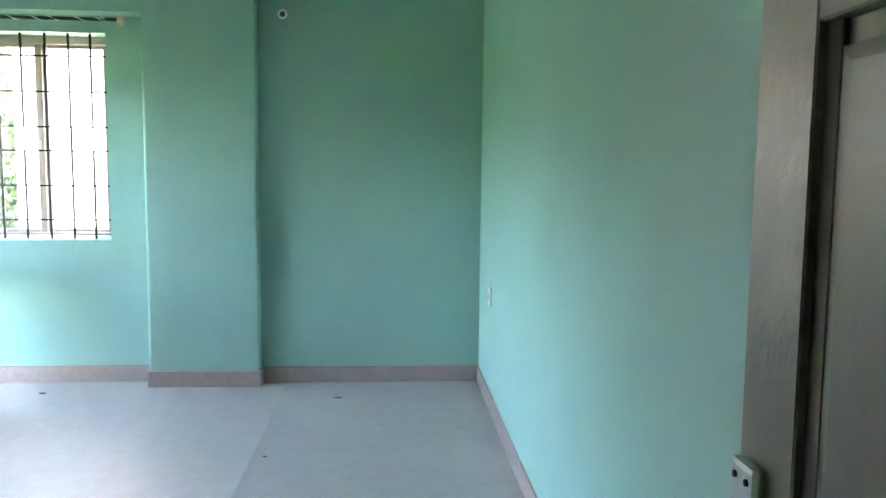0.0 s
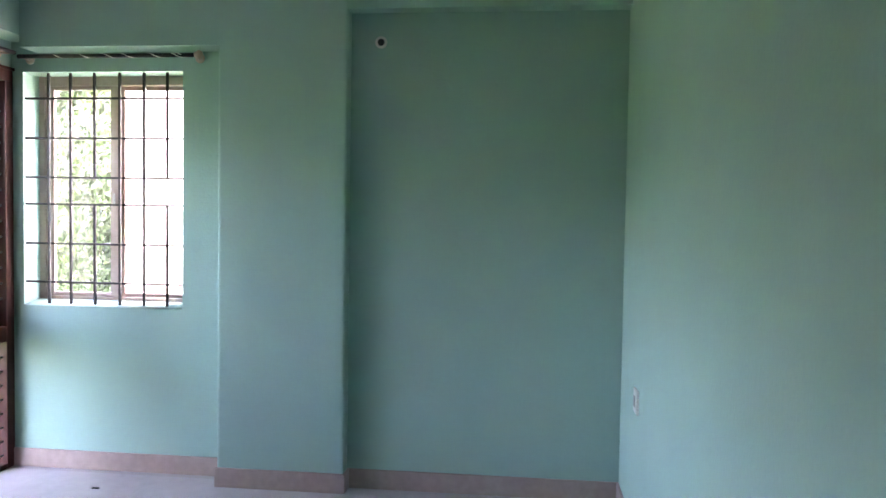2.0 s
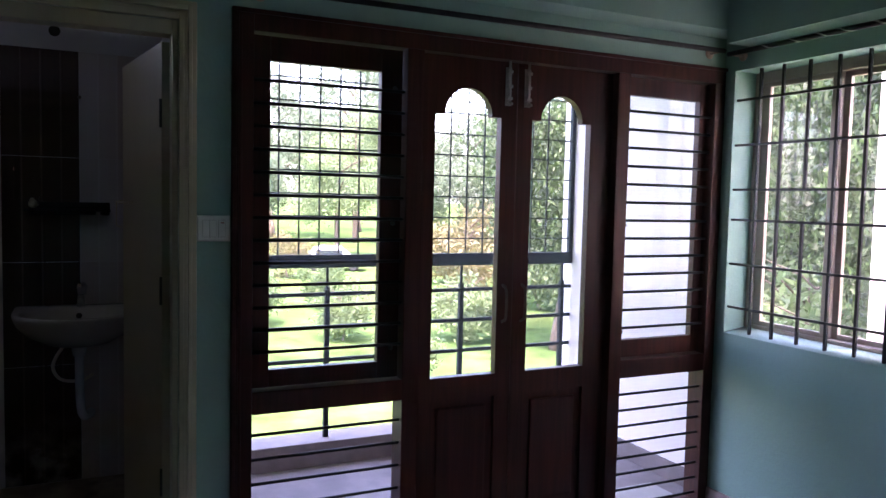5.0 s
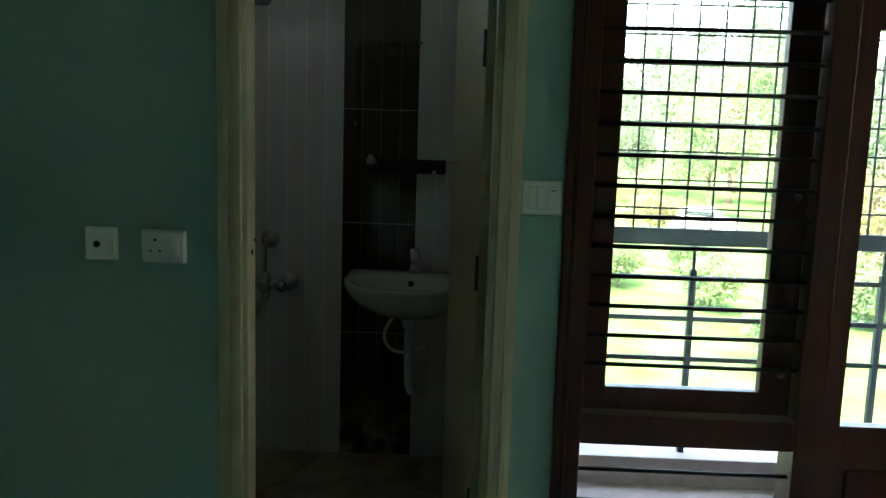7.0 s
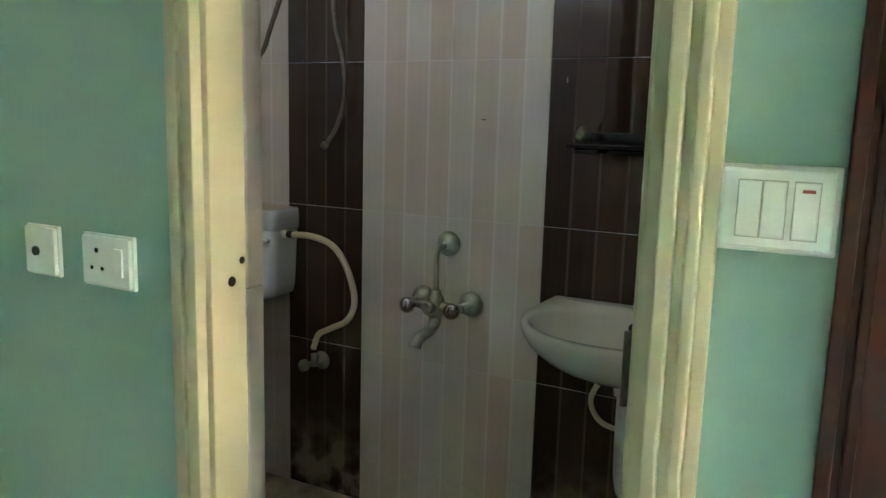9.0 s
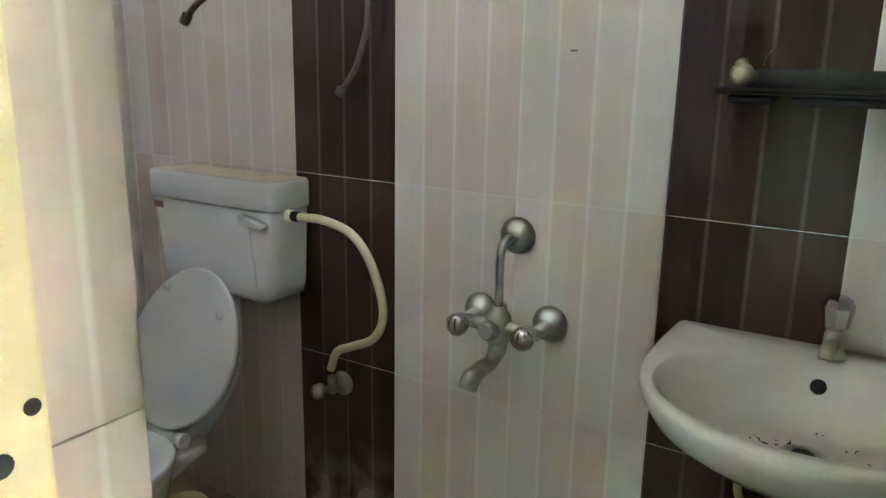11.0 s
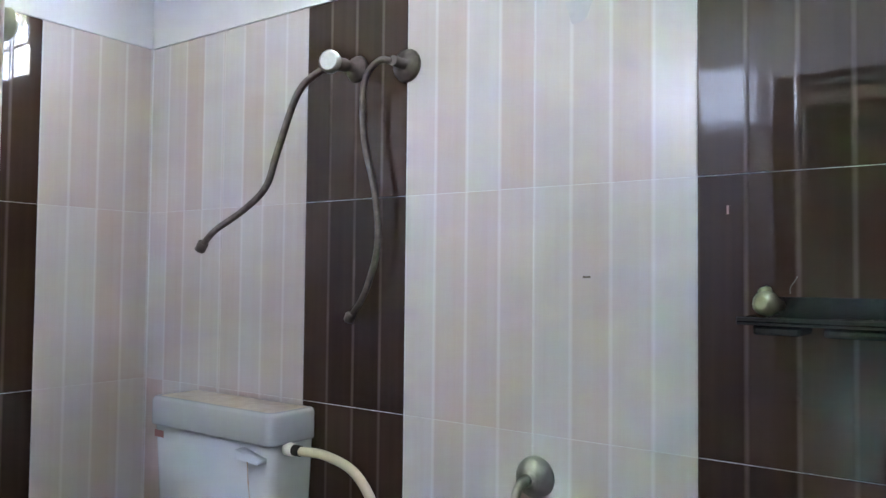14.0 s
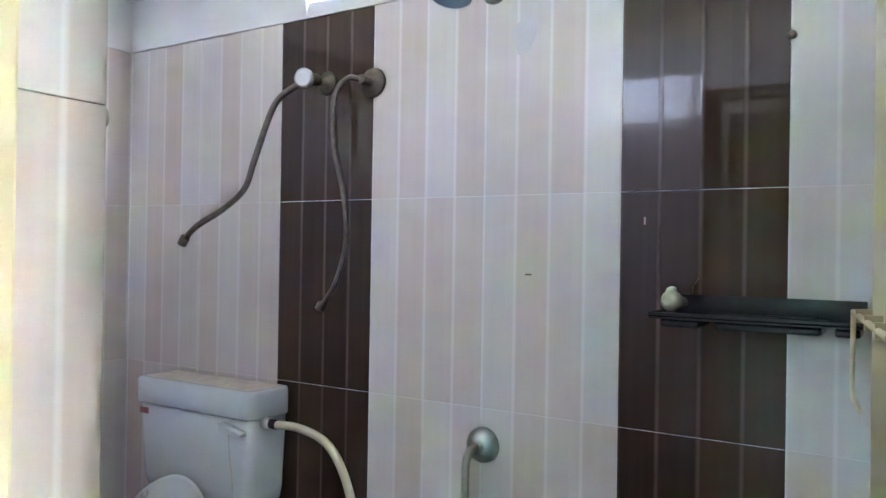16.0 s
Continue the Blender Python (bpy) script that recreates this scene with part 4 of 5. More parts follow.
# ---- bath mixer ----
mx = thing("wall_mixer", "dull chrome bath mixer with two round knobs and a curved riser", "tap", (BW, -3.49, 0.87))
MY, MZ = -3.488, 0.872
for y in (MY - 0.090, MY + 0.090):
    bm = bmesh.new()
    lathe(bm, [(0.043, 0), (0.042, 0.008), (0.036, 0.020), (0.020, 0.030), (0.015, 0.032), (0.015, 0.085)], (BW, y, MZ), (1, 0, 0), 28)
    part("flange", bm, CHROME, mx)
bm = bmesh.new()
tube(bm, [(BW + 0.085, MY - 0.100, MZ), (BW + 0.085, MY - 0.03, MZ), (BW + 0.085, MY + 0.03, MZ), (BW + 0.085, MY + 0.100, MZ)], [0.014, 0.017, 0.017, 0.014], 16)
lathe(bm, [(0.026, -0.035), (0.030, -0.02), (0.030, 0.02), (0.024, 0.034), (0.018, 0.040), (0.018, 0.052)], (BW + 0.085, MY, MZ), (0, 0, 1), 20)
lathe(bm, [(0.022, 0), (0.022, 0.045), (0.018, 0.05)], (BW + 0.085, MY, MZ), (1, -0.2, 0), 18)
part("body", bm, CHROME, mx)
for s in (-1, 1):
    k = Vector((BW + 0.105, MY + s * 0.080, MZ))
    bm = bmesh.new()
    tube(bm, [(BW + 0.085, MY + s * 0.09, MZ), tuple(k)], 0.012, 12)
    lathe(bm, [(0.015, 0), (0.022, 0.006), (0.027, 0.018), (0.026, 0.030), (0.018, 0.038), (0.005, 0.041)], k, (1, s * 0.1, 0), 22)
    part("knob", bm, BRIGHT, mx, "bright chrome knob")
bm = bmesh.new()
tube(bm, curve([(BW + 0.085, MY, MZ - 0.02), (BW + 0.088, MY, MZ - 0.055), (BW + 0.11, MY - 0.005, MZ - 0.080), (BW + 0.145, MY - 0.012, MZ - 0.088), (BW + 0.172, MY - 0.018, MZ - 0.102), (BW + 0.182, MY - 0.020, MZ - 0.122)], 6),
     [0.021] * 8 + [0.018] * 8 + [0.019] * 6 + [0.022] * 9, 16)
part("spout", bm, CHROME, mx)
bm = bmesh.new()
tube(bm, curve([(BW + 0.085, MY, MZ + 0.05), (BW + 0.085, MY, MZ + 0.14), (BW + 0.080, MY, MZ + 0.178), (BW + 0.055, MY, MZ + 0.195), (BW + 0.01, MY, MZ + 0.195)], 6), 0.0095, 12)
part("riser", bm, CHROME, mx)
bm = bmesh.new()
lathe(bm, [(0.043, 0), (0.042, 0.008), (0.036, 0.020), (0.020, 0.030), (0.014, 0.032), (0.014, 0.042)], (BW, MY, MZ + 0.195), (1, 0, 0), 28)
part("top_flange", bm, CHROME, mx)

# ---- overhead shower ----
sh = thing("shower", "grey overhead shower with a rusty wall flange, above the tiles", "shower", (BW, -3.476, 2.15))
bm = bmesh.new()
tube(bm, curve([(BW, -3.476, 2.155), (BW + 0.075, -3.480, 2.166), (BW + 0.145, -3.483, 2.178), (BW + 0.168, -3.484, 2.165)], 5), 0.012, 12)
part("arm", bm, CHROME, sh)
bm = bmesh.new()
lathe(bm, [(0.038, 0), (0.036, 0.006), (0.018, 0.012), (0.014, 0.013)], (BW, -3.476, 2.155), (1, 0, 0), 20)
part("flange", bm, CHROME, sh)
bm = bmesh.new()
lathe(bm, [(0.014, 0), (0.018, 0.02), (0.034, 0.055), (0.048, 0.075), (0.048, 0.088), (0.042, 0.092)], (BW + 0.163, -3.484, 2.168), (0.28, 0, -0.95), 26)
part("head", bm, mat("grey_plastic", (0.12, 0.15, 0.19), 0.4), sh)

# ---- shelf with soap ring ----
sf = thing("wall_shelf", "black plastic shelf with a rail, fixed over the basin", "shelf", (BW + 0.06, -2.89, 1.40))
SY0, SY1, SZ = -3.062, -2.690, 1.402
part("tray", boxes([((BW, SY0, SZ), (BW + 0.120, SY1, SZ + 0.005)), ((BW + 0.114, SY0, SZ + 0.005), (BW + 0.120, SY1, SZ + 0.013)), ((BW + 0.004, SY0, SZ + 0.005), (BW + 0.114, SY0 + 0.005, SZ + 0.012)),
                    ((BW + 0.004, SY1 - 0.005, SZ + 0.005), (BW + 0.114, SY1, SZ + 0.012))], 0.0015, 1), SHELFM, sf)
part("back_rim", boxes([((BW, SY0 + 0.02, SZ + 0.005), (BW + 0.004, SY1, SZ + 0.044))], 0.001, 1), SHELFM, sf)
part("raised_panel", boxes([((BW + 0.030, SY0 + 0.105, SZ + 0.005), (BW + 0.098, SY1 - 0.06, SZ + 0.010)), ((BW + 0.042, SY0 + 0.130, SZ + 0.010), (BW + 0.086, SY1 - 0.085, SZ + 0.0125))], 0.002, 1), SHELFM, sf)
for ya, yb in ((SY0 + 0.022, SY0 + 0.095), (SY0 + 0.125, SY1 - 0.065), (SY1 - 0.045, SY1 - 0.004)):
    part("well", boxes([((BW + 0.012, ya, SZ - 0.016), (BW + 0.108, yb, SZ + 0.0005))], 0.006), SHELFM, sf, "shallow moulded well under the tray")
bm = bmesh.new()
lathe(bm, [(0.010, 0), (0.014, 0.02), (0.020, 0.035), (0.019, 0.05), (0.010, 0.055)], (BW + 0.05, -3.010, 1.432), (0.9, -0.3, 0.1), 14)
lathe(bm, [(0.009, 0), (0.011, 0.02), (0.006, 0.024)], (BW + 0.075, -3.022, 1.440), (0.2, -0.3, 1), 10)
solid("old_tap_part", bm, GREENISH, "corroded spare tap piece lying on the black shelf", "tap part")

# ---- knob on the inner face of the east wall ----
bm = bmesh.new()
lathe(bm, [(0.009, 0), (0.009, 0.002), (0.006, 0.003), (0.006, 0.010), (0.011, 0.012), (0.0125, 0.017), (0.008, 0.021), (0.003, 0.022)], (BE, -3.309, 1.654), (-1, 0, 0), 16)
solid("wall_hook", bm, GREENISH, "small round greenish-grey peg on the tiles beside the doorway", "hook")

# ---- small marks and holes on the bathroom walls ----
bm = bmesh.new()
lathe(bm, [(0.026, 0), (0.024, 0.002)], (BW + 0.004, -2.928, 2.26), (1, 0, 0), 18)
solid("pipe_hole", bm, DARK, "dark round pipe hole in the white wall above the tiles", "pipe hole")
bm = bmesh.new()
lathe(bm, [(0.009, 0), (0.008, 0.008), (0.004, 0.011)], (BW, -2.823, 1.955), (1, 0, 0), 10)
solid("wall_hook", bm, HOSE, "small rusty hook on the joint of the tiles", "hook")
solid("wall_chip", boxes([((BW, -3.385, 1.474), (BW + 0.0012, -3.369, 1.478))]), HOSE, "tiny grey scratch mark on the light tiles", "mark")
bm = bmesh.new()
tube(bm, curve([(BW + 0.004, -3.003, 1.452), (BW + 0.012, -3.001, 1.462), (BW + 0.010, -2.994, 1.474), (BW + 0.004, -2.992, 1.480)], 4), 0.0009, 6)
solid("bent_wire", bm, DULL, "short bent wire sticking up behind the black shelf", "wire")
bm = bmesh.new()
r_ = random.Random(3)
for _ in range(9):
    yy = -3.46 + r_.uniform(-0.005, 0.07)
    tube(bm, [(BW + 0.002, yy, 2.165), (BW + 0.003, yy + r_.uniform(-0.01, 0.02), 2.165 + r_.uniform(0.005, 0.025))], 0.003, 5)
solid("plaster_crumbs", bm, HOSE, "dark broken plaster crumbs beside the shower flange", "plaster damage")

DAMP = mat("damp_grey_film", (0.43, 0.41, 0.42), 0.35, grain=0.06, grain_scale=20)
bm = bmesh.new()
rim = [(BW + 0.0004, -3.395 + (0.030 + 0.006 * math.sin(3 * a)) * math.cos(a), 2.03 + (0.048 + 0.008 * math.sin(2 * a + 1)) * math.sin(a)) for a in [2 * math.pi * k / 28 for k in range(28)]]
loft(bm, [rim, [(p[0] + 0.0005, p[1], p[2]) for p in rim]])
solid("water_stain", bm, DAMP, "faint grey water stain on the light tiles under the shower", "stain")
solid("tile_nick", boxes([((BW, -3.108, 1.590), (BW + 0.0008, -3.104, 1.606))]), mat("reddish_mark", (0.30, 0.16, 0.12), 0.6), "tiny reddish nick on the joint of the light tiles", "mark")

# ---- wash basin ----
wb = thing("wash_basin", "white ceramic wall basin with dirt specks in the bowl", "basin", (BW + 0.2, -2.82, 0.9))
BYC, BZT = -2.832, 0.943
WBW, WBD = 0.277, 0.515


def basin_ring(k, z, inset=0.0, n=48, x0=BW + 0.004):
    """The outline: straight at the wall, cut corners, round in front; k scales it about the back."""
    D, W = WBD, WBW
    half = [(0.0, 0.0), (0.0, 0.50 * W), (0.0, 0.985 * W), (0.02 * D, 1.005 * W), (0.25 * D, 1.01 * W)]
    m = n // 2 - 4
    half += [(0.42 * D + 0.58 * D * math.sin(a), W * math.cos(a)) for a in [math.pi / 2 * j / (m - 1) for j in range(m)]]
    full = [(x, y) for x, y in half] + [(x, -y) for x, y in half[-2:0:-1]]
    return [(x0 + inset + x * k, BYC + y * k, z) for x, y in full]


def bowl_ring(a, b, z, cx=BW + 0.285, n=48):
    """An ellipse whose points run as the outline's do, from the wall round."""
    return [(cx - a * math.cos(2 * math.pi * i / n), BYC + b * math.sin(2 * math.pi * i / n), z) for i in range(n)]


bm = bmesh.new()
loft(bm, [bowl_ring(0.05, 0.06, 0.765, BW + 0.17), bowl_ring(0.12, 0.14, 0.785, BW + 0.19), basin_ring(0.80, 0.83), basin_ring(0.93, 0.875), basin_ring(0.985, 0.91), basin_ring(1.0, 0.93), basin_ring(0.995, BZT - 0.003), basin_ring(0.975, BZT, 0.004),
          bowl_ring(0.192, 0.243, BZT - 0.002), bowl_ring(0.183, 0.232, BZT - 0.012), bowl_ring(0.162, 0.202, BZT - 0.05, BW + 0.282), bowl_ring(0.122, 0.150, BZT - 0.095, BW + 0.268), bowl_ring(0.06, 0.07, BZT - 0.118, BW + 0.245), bowl_ring(0.03, 0.03, BZT - 0.122, BW + 0.24)])
part("bowl", bm, CERAMIC, wb)
bm = bmesh.new()
lathe(bm, [(0.039, 0), (0.038, 0.004), (0.024, 0.004), (0.021, -0.002), (0.002, -0.003)], (BW + 0.24, BYC, BZT - 0.121), (0, 0, 1), 22)
part("waste", bm, CHROME, wb)
bm = bmesh.new()
lathe(bm, [(0.018, 0), (0.018, 0.002)], (BW + 0.24, BYC, BZT - 0.1165), (0, 0, 1), 18)
part("plug_hole", bm, DARK, wb)
bm = bmesh.new()
lathe(bm, [(0.014, 0), (0.013, 0.004)], (BW + 0.118, BYC + 0.0, BZT - 0.04), (0.9, 0, 0.4), 16)
part("overflow", bm, DARK, wb, "dark overflow hole")
bm = bmesh.new()
tube(bm, curve([(BW + 0.17, BYC, 0.78), (BW + 0.17, BYC, 0.60), (BW + 0.17, BYC + 0.005, 0.47), (BW + 0.15, BYC + 0.02, 0.42), (BW + 0.03, BYC + 0.05, 0.40), (BW - 0.0, BYC + 0.05, 0.40)], 6), 0.020, 14)
lathe(bm, [(0.028, 0), (0.034, 0.03), (0.034, 0.055), (0.024, 0.06)], (BW + 0.17, BYC, 0.72), (0, 0, 1), 18)
part("waste_pipe", bm, CISTERN, wb, "white corrugated waste pipe")
bm = bmesh.new()
tube(bm, curve([(BW + 0.09, BYC - 0.02, 0.80), (BW + 0.10, BYC - 0.08, 0.74), (BW + 0.10, BYC - 0.115, 0.66), (BW + 0.08, BYC - 0.08, 0.59), (BW + 0.06, BYC + 0.01, 0.575), (BW + 0.045, BYC + 0.06, 0.60)], 6), 0.008, 10)
part("supply_hose", bm, PIPE, wb, "cream supply hose")
rng = random.Random(5)


def bowl_z(x, y):
    """Height of the bowl's inside, over its middle."""
    k = math.hypot((x - BW - 0.25) / 0.160, (y - BYC) / 0.205)
    for (k0, z0), (k1, z1) in zip(BOWL_Z, BOWL_Z[1:]):
        if k <= k1:
            return BZT + z0 + (z1 - z0) * (k - k0) / (k1 - k0)
    return BZT - 0.03


BOWL_Z = [(0.0, -0.122), (0.2, -0.121), (0.38, -0.117), (0.75, -0.095), (1.0, -0.050), (1.2, -0.012)]
bm = bmesh.new()
CLUSTERS = [(0.30, -0.125, 0.022, 9), (0.235, -0.085, 0.020, 7), (0.215, -0.045, 0.014, 5), (0.275, 0.03, 0.026, 12), (0.165, 0.035, 0.012, 4), (0.20, 0.10, 0.024, 7), (0.26, 0.12, 0.02, 6), (0.26, -0.03, 0.07, 8)]
for cx_, cy_, spread, count_ in CLUSTERS:
    for _ in range(count_):
        x, y = BW + cx_ + rng.gauss(0, spread * 0.5), BYC + cy_ + rng.gauss(0, spread)
        L, d, w_ = rng.uniform(0.002, 0.012), rng.uniform(0, 6.28), rng.uniform(0.0005, 0.0015)
        pts_ = [(x, y), (x + L * 0.5 * math.cos(d), y + L * 0.5 * math.sin(d)), (x + L * math.cos(d + 0.7), y + L * math.sin(d + 0.7))]
        tube(bm, [(px_, py_, bowl_z(px_, py_) + 0.0012) for px_, py_ in pts_], w_, 5)
d = solid("dirt_specks", bm, DARK, "black dirt specks scattered in the basin", "dirt")
d["kind"] = "stuff"
tp = thing("basin_tap", "small chrome pillar tap with a faceted handle on the basin", "tap", (BW + 0.06, BYC, BZT))
bm = bmesh.new()
lathe(bm, [(0.024, 0), (0.022, 0.010), (0.018, 0.014), (0.017, 0.045), (0.012, 0.055)], (BW + 0.062, BYC + 0.01, BZT - 0.001), (0, 0, 1), 18)
tube(bm, curve([(BW + 0.065, BYC + 0.01, BZT + 0.026), (BW + 0.090, BYC + 0.006, BZT + 0.028), (BW + 0.112, BYC + 0.004, BZT + 0.022), (BW + 0.118, BYC + 0.004, BZT + 0.012)], 5), 0.012, 12)
part("body", bm, CHROME, tp)
bm = bmesh.new()
lathe(bm, [(0.014, 0), (0.022, 0.006), (0.028, 0.044), (0.022, 0.058), (0.014, 0.062)], (BW + 0.062, BYC + 0.01, BZT + 0.053), (0.03, 0, 1), 8)
for f in bm.faces:
    f.smooth = False
part("handle", bm, BRIGHT, tp, "faceted chrome handle")
# tap body on the north wall, seen past the basin
nt_ = thing("angle_valve", "cream-dusted angle valve on the light tiles beside the basin", "valve", (-1.05, BN, 1.1), "angle valves")
bm = bmesh.new()
lathe(bm, [(0.030, 0), (0.028, 0.008), (0.012, 0.012), (0.012, 0.06)], (-1.10, BN, 1.09), (0, -1, 0), 16)
tube(bm, [(-1.10, BN - 0.05, 1.06), (-1.10, BN - 0.05, 1.12)], 0.014, 12)
part("body", bm, CREAM, nt_)

# ---- balcony ----
BX, BYN, BYS = -1.46, 0.12, -2.34
structure("balcony_floor", boxes([((BX - 0.05, BYS, -0.2), (-WT, BYN, -0.02))]), CEMENT, "dusty grey-pink balcony floor")
structure("balcony_kerb", boxes([((BX - 0.05, BYS, -0.02), (-1.31, BYN, 0.115))], 0.006), CEMENT, "low cement balcony kerb")
structure("balcony_wall_north", boxes([((BX - 0.05, BYN, -0.2), (-WT, BYN + 0.12, 2.95))]), BALCONY, "pinkish white balcony end wall")
structure("balcony_plinth", boxes([((-1.30, BYN - 0.018, -0.02), (-WT, BYN, 0.085))], 0.006), CEMENT, "dirty cement plinth at the foot of the balcony wall")
structure("balcony_wall_south", boxes([((BX - 0.05, BYS - 0.0, -0.2), (BW - 0.2, BYS + 0.02, 2.95)), ((BW - 0.2, BN + 0.10, -0.2), (-WT, BYS + 0.02, 2.95))]), BALCONY, "pinkish white balcony side wall")
structure("balcony_ceiling", boxes([((BX - 0.06, BYS - 0.2, 2.95), (-WT, BYN + 0.12, 3.07))]), WHITE, "balcony soffit")
RAILTOP = mat("scuffed_rail_paint", (0.010, 0.011, 0.014), 0.6, grain=0.2, stain=(0.035, 0.035, 0.037), stain_scale=12, stain_amount=0.5)
RAILTOP.node_tree.nodes["Principled BSDF"].inputs["Specular IOR Level"].default_value = 0.1
rail = thing("balcony_railing", "grey iron balcony railing with a security grid above the handrail", "railing", (BX + 0.06, -1.1, 0.115))
RX = BX + 0.06
part("handrail", boxes([((RX - 0.018, BYS + 0.02, 1.097), (RX + 0.018, BYN, 1.172))], 0.005), RAILTOP, rail, "dark flat handrail with pale scuffs")
part("grid_end_bar", boxes([((RX - 0.012, BYN - 0.03, 1.172), (RX + 0.016, BYN - 0.002, 2.95))]), RAILM, rail)
for z in (0.945, 0.755, 0.565):
    part("rail", boxes([((RX - 0.008, BYS + 0.02, z - 0.011), (RX + 0.008, BYN, z + 0.011))]), RAILM, rail)
for y in (-2.29, -1.552, -0.694, 0.05):
    part("post", boxes([((RX - 0.014, y - 0.014, 0.115), (RX + 0.014, y + 0.014, 0.985)), ((RX - 0.007, y - 0.007, 0.98), (RX + 0.007, y + 0.007, 1.099))], 0.002), RAILM, rail)
for i in range(20):
    y = -2.304 + i * 0.1167
    part("grid_bar", boxes([((RX - 0.004, y - 0.004, 1.170), (RX + 0.004, y + 0.004, 2.95))]), RAILM, rail)
for i in range(13):
    z = 1.263 + i * 0.127
    part("grid_bar", boxes([((RX + 0.005, BYS + 0.02, z - 0.004), (RX + 0.013, BYN, z + 0.004))]), RAILM, rail)

# ---- outdoors ----
G = -3.0
bm = bmesh.new()
box(bm, (-900, -900, G - 0.5), (900, 900, G))
structure("ground", bm, LAWN, "sunlit green and yellowish lawn")
structure("building_below", boxes([((BX - 0.05, SOUTH - 0.2, G), (EAST + 0.2, 0.23, -0.2))]), BALCONY, "cream wall of the storey below")
structure("neighbour_wall", boxes([((-0.38, 1.69, G), (4.5, 1.9, 3.6))]), BALCONY, "pinkish white neighbouring wall outside the window")


def make_crown(seed, rad, count, leafsize):
    r = random.Random(seed)
    verts, faces = [], []
    clumps = []
    for _ in range(26):
        d = Vector((r.gauss(0, 1), r.gauss(0, 1), r.gauss(0, 0.8))).normalized() * rad * r.uniform(0.35, 1.0)
        clumps.append((d, rad * r.uniform(0.22, 0.42)))
    for _ in range(count):
        c, cr = clumps[r.randrange(len(clumps))]
        p = c + Vector((r.gauss(0, 1), r.gauss(0, 1), r.gauss(0, 0.8))) * cr * 0.55
        u = Vector((r.gauss(0, 1), r.gauss(0, 1), r.gauss(0, 1))).normalized()
        v = u.orthogonal().normalized()
        s = leafsize * r.uniform(0.6, 1.4)
        i = len(verts)
        verts += [p - u * s, p + v * s * 0.4, p + u * s, p - v * s * 0.4]
        faces.append((i, i + 1, i + 2, i + 3))
    me = bpy.data.meshes.new("crown")
    me.from_pydata([tuple(q) for q in verts], [], faces)
    return me


def make_tree(name, at, height, rad, seed, material, leafsize=0.16, count=5200, bare=0.45):
    t = thing(name, "tall leafy green tree beyond the lawn" if height > 4 else "low leafy bush on the lawn", "tree" if height > 4 else "bush", at, "garden trees" if height > 4 else "garden bushes")
    r = random.Random(seed)
    x, y, z = at
    bm = bmesh.new()
    top = Vector((x + r.uniform(-0.4, 0.4), y + r.uniform(-0.4, 0.4), z + height * 0.85))
    base = Vector(at)
    tube(bm, curve([base, base.lerp(top, 0.35) + Vector((r.uniform(-.2, .2), r.uniform(-.2, .2), 0)), base.lerp(top, 0.7), top], 5), [height * 0.022 * (1 - 0.055 * i) for i in range(16)], 8)
    for k in range(7):
        a = r.uniform(0, 6.28)
        s = base.lerp(top, 0.4 + 0.08 * k)
        e = s + Vector((math.cos(a), math.sin(a), 0.7)) * rad * 0.7
        tube(bm, [s, s.lerp(e, 0.5) + Vector((0, 0, 0.1)), e], [height * 0.009, height * 0.006, height * 0.002], 6)
    part("trunk", bm, BARK, t)
    me = make_crown(seed, 1.0, count, leafsize / rad)
    me.materials.append(material)
    c = new("crown", me)
    c.parent = t
    c.location = (0, 0, height * (0.5 + bare * 0.35))
    c.scale = (rad, rad, height * (0.5 - bare * 0.15))
    return t


r = random.Random(11)
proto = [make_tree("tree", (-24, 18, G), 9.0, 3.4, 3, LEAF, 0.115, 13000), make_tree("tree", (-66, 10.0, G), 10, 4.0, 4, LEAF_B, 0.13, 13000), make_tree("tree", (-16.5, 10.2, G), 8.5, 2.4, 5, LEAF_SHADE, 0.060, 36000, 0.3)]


def plant(source, x, y, s, sink=0.0):
    t = copy_thing(source, Matrix.Translation((x, y, G - sink)) @ Matrix.Rotation(r.uniform(0, 6.28), 4, "Z"))
    t.scale = (s, s, s * r.uniform(0.9, 1.15))


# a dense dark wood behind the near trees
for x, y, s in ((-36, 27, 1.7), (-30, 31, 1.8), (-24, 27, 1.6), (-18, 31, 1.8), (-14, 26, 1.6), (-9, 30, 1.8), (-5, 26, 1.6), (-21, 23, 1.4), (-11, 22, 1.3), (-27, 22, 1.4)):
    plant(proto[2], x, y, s)
